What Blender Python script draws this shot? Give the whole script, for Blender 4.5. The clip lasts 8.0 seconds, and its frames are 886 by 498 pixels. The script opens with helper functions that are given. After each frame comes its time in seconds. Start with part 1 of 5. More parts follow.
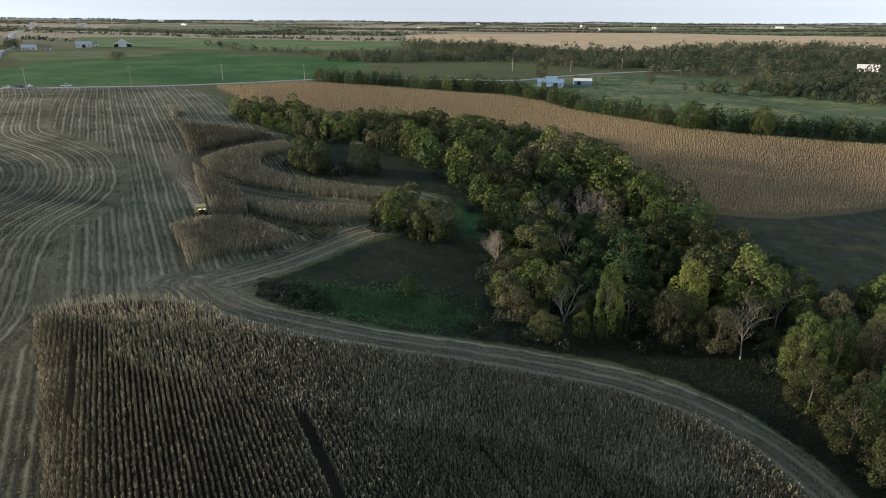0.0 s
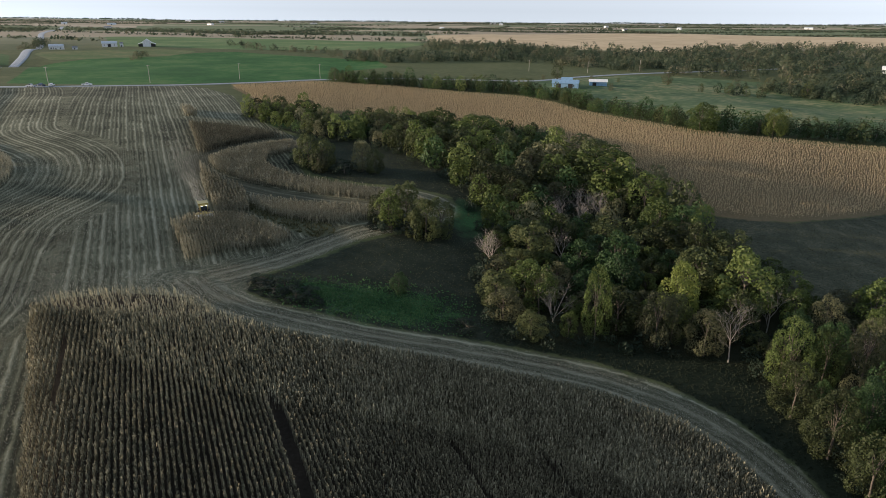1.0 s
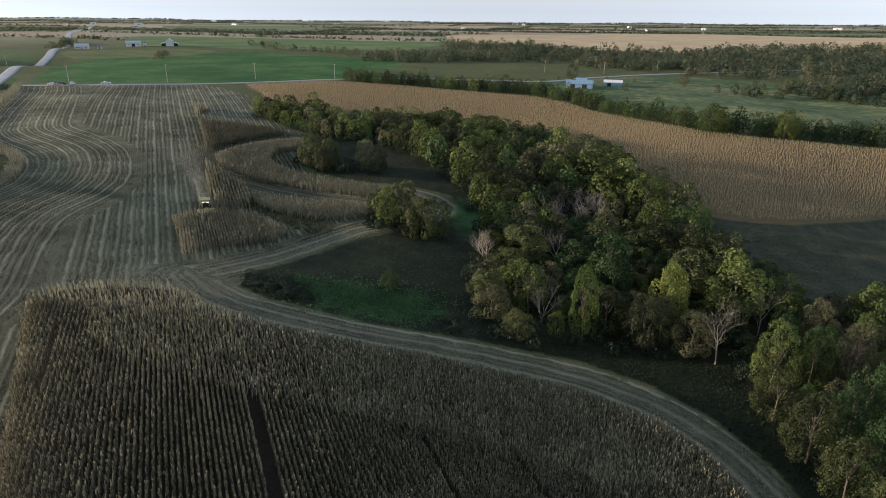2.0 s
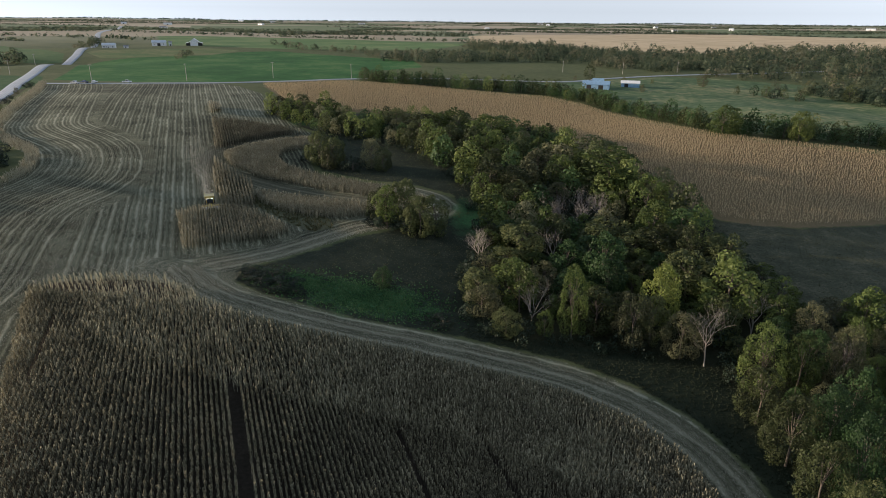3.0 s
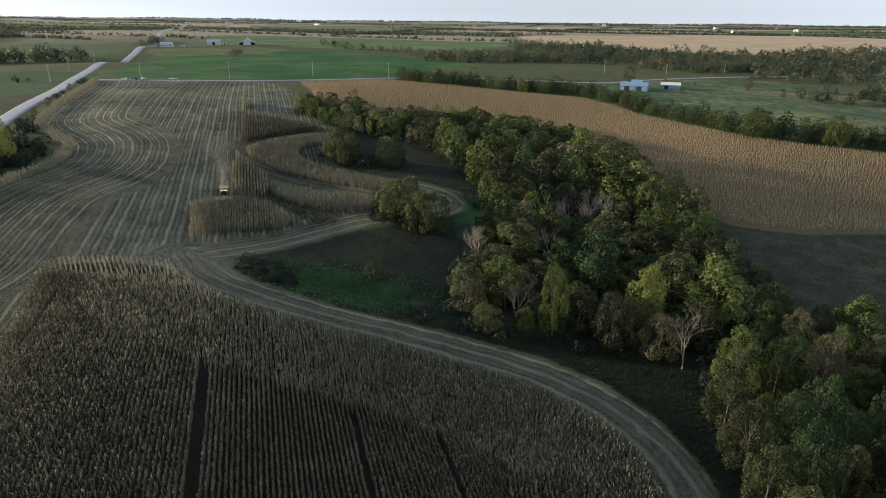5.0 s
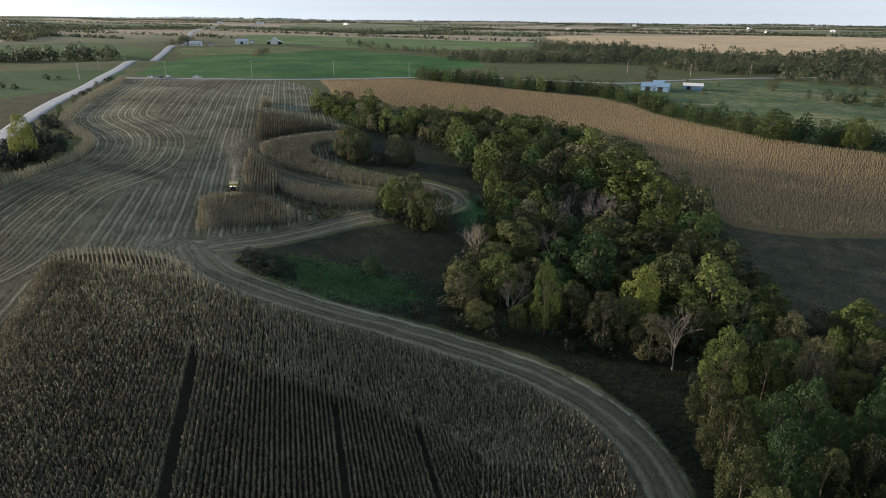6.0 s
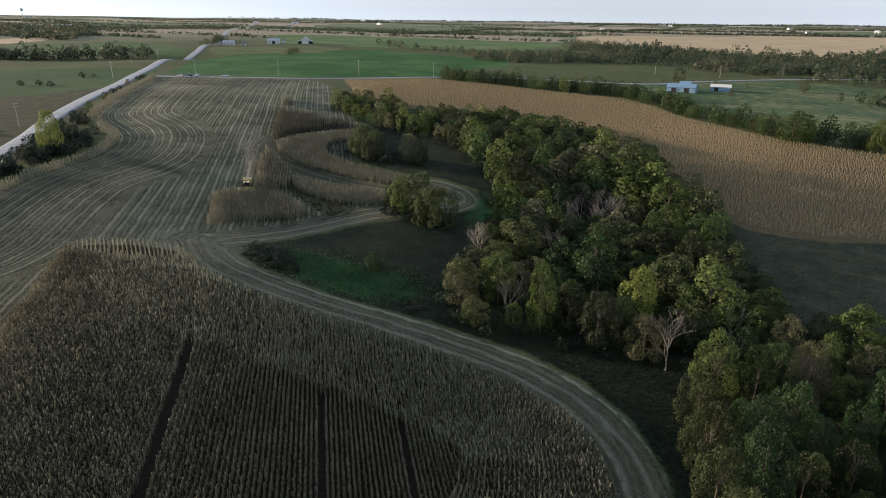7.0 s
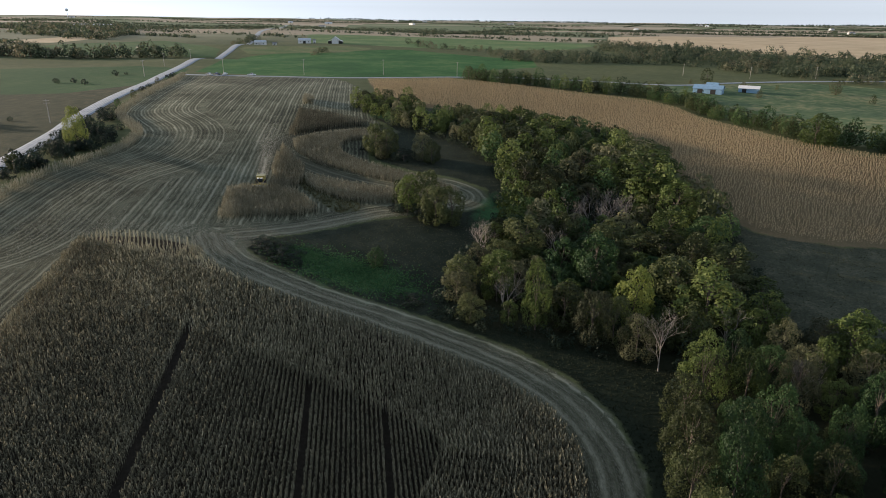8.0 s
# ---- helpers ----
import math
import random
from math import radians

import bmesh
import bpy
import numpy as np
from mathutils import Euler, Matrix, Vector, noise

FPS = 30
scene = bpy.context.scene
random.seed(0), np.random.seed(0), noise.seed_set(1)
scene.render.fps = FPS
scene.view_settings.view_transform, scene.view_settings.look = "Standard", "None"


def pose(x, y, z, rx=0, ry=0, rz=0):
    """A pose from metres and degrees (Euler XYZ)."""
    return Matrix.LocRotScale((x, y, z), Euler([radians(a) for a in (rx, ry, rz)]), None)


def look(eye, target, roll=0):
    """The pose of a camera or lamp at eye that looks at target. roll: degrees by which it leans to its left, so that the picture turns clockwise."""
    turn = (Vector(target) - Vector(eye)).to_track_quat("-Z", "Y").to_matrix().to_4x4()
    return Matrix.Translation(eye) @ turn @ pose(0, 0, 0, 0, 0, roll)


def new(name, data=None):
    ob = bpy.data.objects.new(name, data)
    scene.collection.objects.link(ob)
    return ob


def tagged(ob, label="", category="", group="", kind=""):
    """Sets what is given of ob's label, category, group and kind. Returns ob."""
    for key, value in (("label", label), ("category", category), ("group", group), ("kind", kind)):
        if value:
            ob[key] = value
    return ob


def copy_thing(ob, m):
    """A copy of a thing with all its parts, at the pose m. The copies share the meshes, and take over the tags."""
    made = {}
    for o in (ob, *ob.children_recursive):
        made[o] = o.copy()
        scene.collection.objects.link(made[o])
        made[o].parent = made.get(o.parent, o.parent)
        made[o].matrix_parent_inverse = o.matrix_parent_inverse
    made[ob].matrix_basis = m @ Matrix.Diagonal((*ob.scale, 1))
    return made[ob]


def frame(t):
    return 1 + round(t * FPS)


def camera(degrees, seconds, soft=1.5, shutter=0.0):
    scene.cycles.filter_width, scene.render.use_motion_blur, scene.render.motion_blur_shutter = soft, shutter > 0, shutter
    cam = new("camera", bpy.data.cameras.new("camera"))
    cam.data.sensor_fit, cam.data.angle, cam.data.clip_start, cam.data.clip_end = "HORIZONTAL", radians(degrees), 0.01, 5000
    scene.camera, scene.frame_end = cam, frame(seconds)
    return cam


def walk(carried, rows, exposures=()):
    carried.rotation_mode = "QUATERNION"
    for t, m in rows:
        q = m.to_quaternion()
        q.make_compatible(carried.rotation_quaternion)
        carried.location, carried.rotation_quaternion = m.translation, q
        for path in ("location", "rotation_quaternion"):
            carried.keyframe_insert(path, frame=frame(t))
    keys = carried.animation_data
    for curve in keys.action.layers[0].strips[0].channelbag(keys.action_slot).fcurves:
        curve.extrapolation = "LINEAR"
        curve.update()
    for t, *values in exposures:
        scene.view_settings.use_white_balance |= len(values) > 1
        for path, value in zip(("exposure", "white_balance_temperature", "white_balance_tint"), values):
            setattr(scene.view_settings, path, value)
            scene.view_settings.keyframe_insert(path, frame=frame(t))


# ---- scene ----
cam = camera(70.2, 8.0, soft=0.6)
PATH = [
    (0.0, 0.00, 0.00, 55.00, 70.182, -0.376, 0.136),
    (0.5, 3.53, -0.65, 55.09, 70.184, -0.418, 1.106),
    (1.0, 7.16, -1.29, 55.19, 70.192, -0.444, 2.218),
    (1.5, 10.78, -1.84, 55.25, 70.192, -0.460, 3.230),
    (3.0, 21.60, -3.19, 55.38, 70.181, -0.524, 6.427),
    (3.5, 25.30, -3.56, 55.40, 70.177, -0.562, 7.638),
    (4.0, 29.09, -3.87, 55.42, 70.158, -0.551, 8.854),
    (4.5, 32.87, -4.13, 55.44, 70.163, -0.577, 10.066),
    (6.0, 44.28, -4.66, 55.50, 70.119, -0.638, 13.844),
    (6.5, 48.09, -4.67, 55.51, 70.102, -0.658, 15.277),
    (7.0, 51.95, -4.61, 55.50, 70.090, -0.701, 16.779),
    (7.5, 55.80, -4.50, 55.54, 70.079, -0.727, 18.202),
    (8.0, 59.69, -4.31, 55.59, 70.066, -0.737, 19.686),
]
walk(cam, [(t, pose(*p)) for t, *p in PATH], exposures=[(0.0, 0.88, 5310, 8), (8.0, 0.84, 5310, 8)])

# ---- sky, sun ----
world = bpy.data.worlds.new("world")
scene.world = world
world.use_nodes = True
wn = world.node_tree.nodes
sky = wn.new("ShaderNodeTexSky")
sky.sky_type = 'NISHITA'
sky.sun_disc = False
SUN_ELEV, SUN_AZ = 9.6, -92.0  # degrees above the horizon; clockwise from +y
sky.sun_elevation = radians(SUN_ELEV)
sky.sun_rotation = radians(SUN_AZ)
sky.altitude = 250
sky.air_density, sky.dust_density, sky.ozone_density = 1.0, 0.1, 3.0
wn["Background"].inputs["Strength"].default_value = 0.116
veil = wn.new("ShaderNodeHueSaturation")  # thin high cloud greys the sky, most of all low down
aim = wn.new("ShaderNodeTexCoord")
up = wn.new("ShaderNodeSeparateXYZ")
low = wn.new("ShaderNodeMapRange")
low.inputs["From Min"].default_value, low.inputs["From Max"].default_value = 0.02, 0.5
low.inputs["To Min"].default_value, low.inputs["To Max"].default_value = 0.0, 0.16
world.node_tree.links.new(aim.outputs["Generated"], up.inputs[0])
world.node_tree.links.new(up.outputs["Z"], low.inputs["Value"])
world.node_tree.links.new(low.outputs[0], veil.inputs["Saturation"])
world.node_tree.links.new(sky.outputs[0], veil.inputs["Color"])
glow = wn.new("ShaderNodeMix")  # the low evening sky is warmer than the zenith
glow.data_type, glow.blend_type, glow.inputs[7].default_value = 'RGBA', 'MULTIPLY', (1.0, 0.945, 0.868, 1)
fade = wn.new("ShaderNodeMapRange")
fade.inputs["From Min"].default_value, fade.inputs["From Max"].default_value = 0.05, 0.45
fade.inputs["To Min"].default_value, fade.inputs["To Max"].default_value = 1.0, 0.0
world.node_tree.links.new(up.outputs["Z"], fade.inputs["Value"])
world.node_tree.links.new(fade.outputs[0], glow.inputs[0])
world.node_tree.links.new(veil.outputs[0], glow.inputs[6])
world.node_tree.links.new(glow.outputs[2], wn["Background"].inputs["Color"])
sun = new("sun", bpy.data.lights.new("sun", 'SUN'))
sun.data.energy, sun.data.angle, sun.data.color = 4.6, radians(1.5), (1.0, 0.71, 0.45)
to_sun = Vector((math.sin(radians(SUN_AZ)) * math.cos(radians(SUN_ELEV)), math.cos(radians(SUN_AZ)) * math.cos(radians(SUN_ELEV)), math.sin(radians(SUN_ELEV))))
sun.matrix_world = look(to_sun * 400, (0, 0, 0))

rng = np.random.default_rng(7)


# ---- lie of the land: a rising plain with soft hills and hollows (x, y, radius, height) ----
HILLS_NEAR = [(-60, 90, 48, -0.5), (-20, 85, 48, 3.1), (20, 90, 48, -4.1), (55, 95, 48, -3.4), (-30, 130, 48, -2.8), (10, 130, 48, -2.3), (50, 130, 48, -2.3), (-90, 140, 48, 1.5), (-50, 180, 48, -4.6), (-10, 180, 48, 3.2), (40, 180, 48, -8.0), (90, 180, 48, 0.7), (105, 110, 48, -9.3), (0, 30, 48, -3.7), (60, 45, 48, -6.3), (110, 40, 48, -8.3)]
HILLS_FAR = [(-130, 190, 85, 4.2), (-90, 240, 85, 0.8), (-30, 260, 85, 1.4), (40, 260, 85, -3.4), (110, 250, 85, 7.5), (-200, 290, 85, 4.2), (-130, 330, 85, 3.0), (-50, 370, 85, 0.2), (40, 360, 85, -0.0), (130, 340, 85, 1.0), (180, 200, 85, -14.2), (-250, 400, 210, 7.8), (-100, 550, 210, 1.8), (90, 500, 210, 1.1), (250, 400, 210, -3.9), (-450, 750, 210, 2.2), (-200, 850, 210, -1.5), (100, 800, 210, -1.2), (400, 700, 210, -1.9), (-500, 300, 210, -0.3)]


HILLS_ROAD = [(-375, 505, 50, 2.6), (-407, 580, 50, -5.0), (-500, 735, 55, 2.4), (-540, 815, 60, -4.0), (190, 400, 65, 4.5), (262, 470, 80, -5.0)]


def ground_z(x, y):
    x, y = np.asarray(x, float), np.asarray(y, float)
    d = np.hypot(x, y - 100)
    z = 22 * (1 - np.exp(-(d / 750) ** 2)) + 15 * np.clip(d / 4900, 0, 1.2) + 13 * np.clip((d - 2200) / 2700, 0, 1.1)
    for cx, cy, r, h in HILLS_NEAR + HILLS_FAR + HILLS_ROAD:
        z = z + h * np.exp(-((x - cx) ** 2 + (y - cy) ** 2) / r ** 2)
    far = np.clip((d - 700) / 900, 0, 1)
    z = z + far * 4.0 * (np.sin(x / 310 + 1.3) * np.sin(y / 270 + 0.4) + 0.5 * np.sin(x / 140 + y / 190))
    return z


def gz(x, y):
    return float(ground_z(x, y))


def spline(pts, step=1.0):
    """A smooth line through plan points, sampled every step metres."""
    p = np.array(pts, float)
    p = np.vstack([2 * p[0] - p[1], p, 2 * p[-1] - p[-2]])
    out = []
    for i in range(1, len(p) - 2):
        n = max(2, int(np.linalg.norm(p[i + 1] - p[i]) / step))
        t = np.linspace(0, 1, n, endpoint=False)[:, None]
        a, b, c, d = p[i - 1], p[i], p[i + 1], p[i + 2]
        out.append(0.5 * (2 * b + (c - a) * t + (2 * a - 5 * b + 4 * c - d) * t ** 2 + (3 * b - a - 3 * c + d) * t ** 3))
    out.append(p[-2][None])
    return np.vstack(out)


def line_dist(x, y, line):
    """Distance to a polyline and the side (left of its course positive)."""
    x, y = np.asarray(x, float), np.asarray(y, float)
    best, side = np.full(x.shape, 1e9), np.ones(x.shape)
    for (ax, ay), (bx, by) in zip(line[:-1], line[1:]):
        ex, ey = bx - ax, by - ay
        t = np.clip(((x - ax) * ex + (y - ay) * ey) / (ex * ex + ey * ey + 1e-9), 0, 1)
        d = np.hypot(x - ax - t * ex, y - ay - t * ey)
        s = np.where(ex * (y - ay) - ey * (x - ax) >= 0, 1.0, -1.0)
        side = np.where(d < best, s, side)
        best = np.minimum(best, d)
    return best, side


def inside(x, y, poly):
    x, y = np.asarray(x, float), np.asarray(y, float)
    c = np.zeros(x.shape, bool)
    n = len(poly)
    for i in range(n):
        (ax, ay), (bx, by) = poly[i], poly[(i + 1) % n]
        if ay != by:
            c ^= ((ay > y) != (by > y)) & (x < (bx - ax) * (y - ay) / (by - ay) + ax)
    return c


def signed(x, y, poly, reach=30.0):
    """Signed distance to a polygon's edge, positive inside."""
    d, _ = line_dist(x, y, list(poly) + [poly[0]])
    return np.clip(np.where(inside(x, y, poly), d, -d), -reach, reach)


# ---- plan of the fields ----
ROW = np.array((0.457, -0.889))          # course of the corn rows
ROW_N = np.array((0.889, 0.457))         # across the rows
CORN_TOP = [(-62, 84), (-70, 96), (-76, 106), (-75, 111.5), (-66, 117), (-54, 119.5), (-47, 115.5), (-33.5, 108), (-19, 104.5), (-3, 104.5), (10, 104.5),
            (24, 103.5), (36, 101), (46, 95.5), (52, 88), (55, 78), (56, 62), (50, 35), (42, 12)]
CORN_NEAR = CORN_TOP[:-1] + [(48, 30), (-28, 30), (-38, 45), (-49, 63)]
VERGE = [(-112, 95), (-125, 123), (-131, 140), (-133, 155), (-133, 172), (-139, 187), (-150, 201), (-166, 212), (-180, 222), (-191, 234),
         (-206, 259), (-226, 294), (-250, 335), (-280, 380)]
STUBBLE = VERGE[1:] + [(-262, 383), (-216, 396), (-178, 413), (-158, 402), (-128, 366), (-106, 318), (-90, 296), (-70, 272), (-58, 262), (-62, 240),
                       (-48, 214), (-29, 209), (-12, 209), (0, 204), (5, 194), (0, 185), (-14, 174), (-22, 167), (-29, 156), (-35, 146), (-42, 135),
                       (-41, 125), (-33, 121), (-12, 116.5), (5, 117), (20, 116.5), (34, 115), (47, 109.5), (57, 100), (63, 87), (65, 70), (60, 45), (50, 0),
                       (-30, 0), (-80, 40), (-112, 95)]
TRACK_1 = [(-55, 128), (-44, 118.5), (-31, 113.5), (-12, 110.5), (5, 110.8), (20, 110), (34, 108), (45.5, 102.5), (54, 94), (59, 83), (60.5, 68), (57, 45), (48, 10)]
LANE = [(-60, 262), (-74, 254), (-87, 238), (-90.5, 222), (-83, 207), (-66, 199.5), (-46, 194), (-26, 191), (-10, 189.5)]
TRACK_2 = [(-50, 132), (-43, 141), (-37, 149), (-31, 158), (-22, 169.5), (-12, 177), (-2, 185), (2, 194), (-3, 202), (-14, 206)]
WATERWAY = [(-64, 190), (-57, 187.5), (-45, 178), (-33, 174.5), (-29, 168), (-34, 163.5), (-43, 168.5), (-53, 176), (-60, 182)]
BAND_C = [(-65, 256), (-76, 245), (-83, 232), (-86, 220), (-79, 211), (-66, 203.5), (-47, 199.5), (-29, 195.5), (-15, 192.5), (-4, 192.5), (-5, 196), (-19, 202),
          (-37, 207.5), (-50, 211), (-60, 216), (-66, 223), (-67.5, 230), (-66.5, 236), (-61, 243), (-58, 250)]
BAND_D = [(-61.5, 189), (-52, 188.5), (-33, 187), (-15, 186), (-17, 181), (-22, 178), (-30, 174.5), (-37, 173.8), (-48.5, 176.5), (-57.5, 182.5)]
WEDGE = [(-60, 138.5), (-73, 160), (-71, 165), (-66, 171.5), (-60, 175.5), (-50, 169), (-40, 161.5), (-43, 155), (-54, 146.5)]
STRIP_A = [(-114, 271), (-104, 251), (-92, 227), (-86.5, 240), (-80, 253), (-74, 262), (-68, 260), (-74, 265), (-84, 269), (-94, 271)]
STRIP_B = [(-86.5, 213.5), (-80, 199), (-72, 182), (-66, 171.5), (-60, 175.5), (-57, 178), (-61.5, 188), (-65, 195), (-74, 202)]
STRIP_C = [(-133, 307), (-123, 288), (-119, 294), (-126, 305)]
CORN_FAR = [(66, 245), (78, 222), (82, 205), (88, 196), (98, 192.5), (110, 193), (122, 198), (135, 205), (150, 214), (190, 240), (270, 280), (230, 296),
            (181, 300), (165, 302), (142, 303), (119, 310), (99, 340), (75, 380), (64, 411), (44, 437), (-15, 450), (-44, 458), (-105, 465), (-136, 426), (-146, 413),
            (-122, 373), (-98, 325), (-70, 330), (-40, 338), (0, 328), (30, 314), (48, 290)]
WOODS = [(-100, 300), (-96, 322), (-74, 318), (-56, 298), (-38, 300), (-28, 325), (0, 318), (30, 308), (44, 290), (48, 250), (62, 238), (74, 216), (82, 190),
         (84, 165), (92, 142), (110, 138), (130, 125), (135, 90), (130, 50), (95, 20), (80, 40), (74, 62), (70, 84), (70, 104), (66, 118), (52, 121), (36, 122),
         (24, 119), (16, 122), (10, 136), (13, 165), (14, 188), (4, 214), (-8, 240), (-34, 266), (-60, 269), (-88, 290)]
# verge and wood floor, where the wood's shade is put into the ground colour
SHADED_FLOOR = [(13, 117.8), (20, 117.3), (34, 115.8), (47.5, 110.3), (57.8, 100.5), (63.8, 87), (66, 70), (60, 40), (66, 20), (100, 20), (110, 100), (90, 145), (40, 160), (15, 150)]
TAN_FIELD = [(-60, 1160), (60, 1090), (150, 1000), (230, 950), (290, 910), (440, 1030), (570, 1000), (700, 820), (1500, 1300), (1600, 1700), (700, 1850), (300, 1800), (-90, 1500)]
MEADOW = [(70, 240), (78, 220), (82, 204), (88, 195), (110, 192), (135, 204), (190, 239), (240, 262), (250, 160), (200, 100), (130, 110), (90, 140), (80, 190)]
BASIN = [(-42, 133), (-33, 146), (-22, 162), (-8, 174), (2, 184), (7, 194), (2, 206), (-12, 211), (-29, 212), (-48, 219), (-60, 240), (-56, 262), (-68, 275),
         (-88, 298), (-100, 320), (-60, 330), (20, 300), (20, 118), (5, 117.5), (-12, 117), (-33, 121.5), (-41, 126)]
CROP_HILL = [(-292, 408), (-340, 500), (-400, 610), (-380, 660), (-340, 700), (-320, 800), (-290, 830), (-146, 762), (-95, 735), (-70, 640), (-104, 575),
             (-100, 500), (-140, 462), (-182, 424), (-220, 405)]
KNOLL = [(-470, 700), (-440, 775), (-390, 835), (-330, 815), (-330, 720), (-372, 665), (-410, 640)]
CROP_TWO = [(-470, 870), (-560, 1020), (-640, 1160), (-300, 1240), (-60, 1130), (-100, 960), (-290, 880)]
PASTURE = [(66, 440), (84, 405), (106, 366), (128, 328), (190, 318), (280, 300), (420, 380), (430, 520), (300, 560), (200, 610), (160, 615), (100, 575), (60, 540), (20, 520)]
LEFT_CROP = [(-315, 267), (-276, 279), (-260, 320), (-284, 384), (-316, 430), (-372, 437), (-424, 409), (-467, 382)]
LEFT_BROWN = [(-120, 70), (-150, 150), (-200, 232), (-250, 322), (-300, 402), (-330, 380), (-420, 300), (-420, 180), (-300, 60)]
LEFT_GREEN = [(-589, 474), (-516, 547), (-425, 599), (-473, 671), (-671, 805), (-710, 687), (-705, 562)]
TAN_LEFT = [(-835, 677), (-873, 793), (-921, 941), (-845, 880), (-747, 675), (-792, 635)]
ROAD_FAR = [(-284, 386), (-250, 390), (-219, 398), (-180, 416), (-140, 455), (-110, 488), (-60, 522), (0, 536), (60, 546), (101, 584), (160, 625), (230, 655), (330, 690)]
ROAD_LEFT = [(-120, 70), (-140, 110), (-158, 148), (-182, 191), (-207, 229), (-258, 320), (-309, 400), (-385, 530), (-440, 640), (-478, 705), (-530, 800),
             (-600, 920), (-670, 1026), (-801, 1233), (-978, 1555), (-1300, 2100)]


# ---- node helpers ----
def material(name):
    m = bpy.data.materials.new(name)
    m.use_nodes = True
    return m, m.node_tree.nodes, m.node_tree.links, m.node_tree.nodes["Principled BSDF"]


def attr(n, name):
    a = n.new("ShaderNodeAttribute")
    a.attribute_name = name
    return a.outputs["Fac"]


def math_node(n, l, op, a, b=None, c=None, clamp=False):
    m = n.new("ShaderNodeMath")
    m.operation, m.use_clamp = op, clamp
    for i, v in enumerate((a, b, c)):
        if v is not None:
            if isinstance(v, (int, float)):
                m.inputs[i].default_value = v
            else:
                l.new(v, m.inputs[i])
    return m.outputs[0]


def mix(n, l, fac, a, b, mode='MIX'):
    m = n.new("ShaderNodeMix")
    m.data_type, m.blend_type = 'RGBA', mode
    for i, v in ((0, fac), (6, a), (7, b)):
        if isinstance(v, (int, float)):
            m.inputs[i].default_value = v
        elif isinstance(v, tuple):
            m.inputs[i].default_value = (*v, 1)
        else:
            l.new(v, m.inputs[i])
    return m.outputs[2]


def noise_node(n, l, scale, detail=4.0, rough=0.6, coords=None, colour=False):
    t = n.new("ShaderNodeTexNoise")
    t.inputs["Scale"].default_value, t.inputs["Detail"].default_value, t.inputs["Roughness"].default_value = scale, detail, rough
    if coords is not None:
        l.new(coords, t.inputs["Vector"])
    return t.outputs["Color" if colour else "Fac"]


def ramp(n, l, fac, stops):
    r = n.new("ShaderNodeValToRGB")
    el = r.color_ramp.elements
    while len(el) < len(stops):
        el.new(0.5)
    for e, (p, c) in zip(el, stops):
        e.position, e.color = p, (*c, 1)
    l.new(fac, r.inputs["Fac"])
    return r.outputs["Color"]


def position(n):
    return n.new("ShaderNodeNewGeometry").outputs["Position"]


def bump(n, l, bsdf, height, strength, dist):
    b = n.new("ShaderNodeBump")
    b.inputs["Strength"].default_value, b.inputs["Distance"].default_value = strength, dist
    l.new(height, b.inputs["Height"])
    l.new(b.outputs[0], bsdf.inputs["Normal"])


def plain(name, colour, rough=0.6, metal=0.0, vary=0.15, scale=3.0):
    """A painted, metal or wooden surface with stains and grain at two scales."""
    m, n, l, bsdf = material(name)
    pos = position(n)
    dark = tuple(c * (1 - 2 * vary) for c in colour)
    light = tuple(min(1, c * (1 + vary)) for c in colour)
    c = ramp(n, l, noise_node(n, l, scale, 5.0, 0.65, pos), [(0.3, dark), (0.5, colour), (0.75, light)])
    l.new(c, bsdf.inputs["Base Color"])
    bsdf.inputs["Roughness"].default_value, bsdf.inputs["Metallic"].default_value = rough, metal
    bump(n, l, bsdf, noise_node(n, l, scale * 8, 3.0, 0.6, pos), 0.15, 0.02)
    return m


def leaf_material(name, tones, rough=0.6, through_light=0.4, island=0.5):
    """Leaves: tones from dark to light, varied tree by tree, patch by patch and leaf by leaf."""
    m, n, l, bsdf = material(name)
    geo, info = n.new("ShaderNodeNewGeometry"), n.new("ShaderNodeObjectInfo")
    patch = noise_node(n, l, 0.16, 5.0, 0.62, geo.outputs["Position"])
    v = math_node(n, l, 'MULTIPLY_ADD', geo.outputs["Random Per Island"], island, math_node(n, l, 'MULTIPLY', patch, 0.7))
    v = math_node(n, l, 'ADD', v, math_node(n, l, 'MULTIPLY_ADD', info.outputs["Random"], 0.5, -0.35), clamp=True)
    v = math_node(n, l, 'ADD', v, attr(n, "tone"), clamp=True)
    k = len(tones)
    c = ramp(n, l, v, [(0.15 + 0.7 * i / (k - 1), t) for i, t in enumerate(tones)])
    l.new(c, bsdf.inputs["Base Color"])
    bsdf.inputs["Roughness"].default_value = rough
    bsdf.inputs["Specular IOR Level"].default_value = 0.25
    t = n.new("ShaderNodeBsdfTranslucent")
    l.new(c, t.inputs["Color"])
    s = n.new("ShaderNodeMixShader")
    s.inputs[0].default_value = through_light
    l.new(bsdf.outputs[0], s.inputs[1])
    l.new(t.outputs[0], s.inputs[2])
    l.new(s.outputs[0], n["Material Output"].inputs["Surface"])
    return m


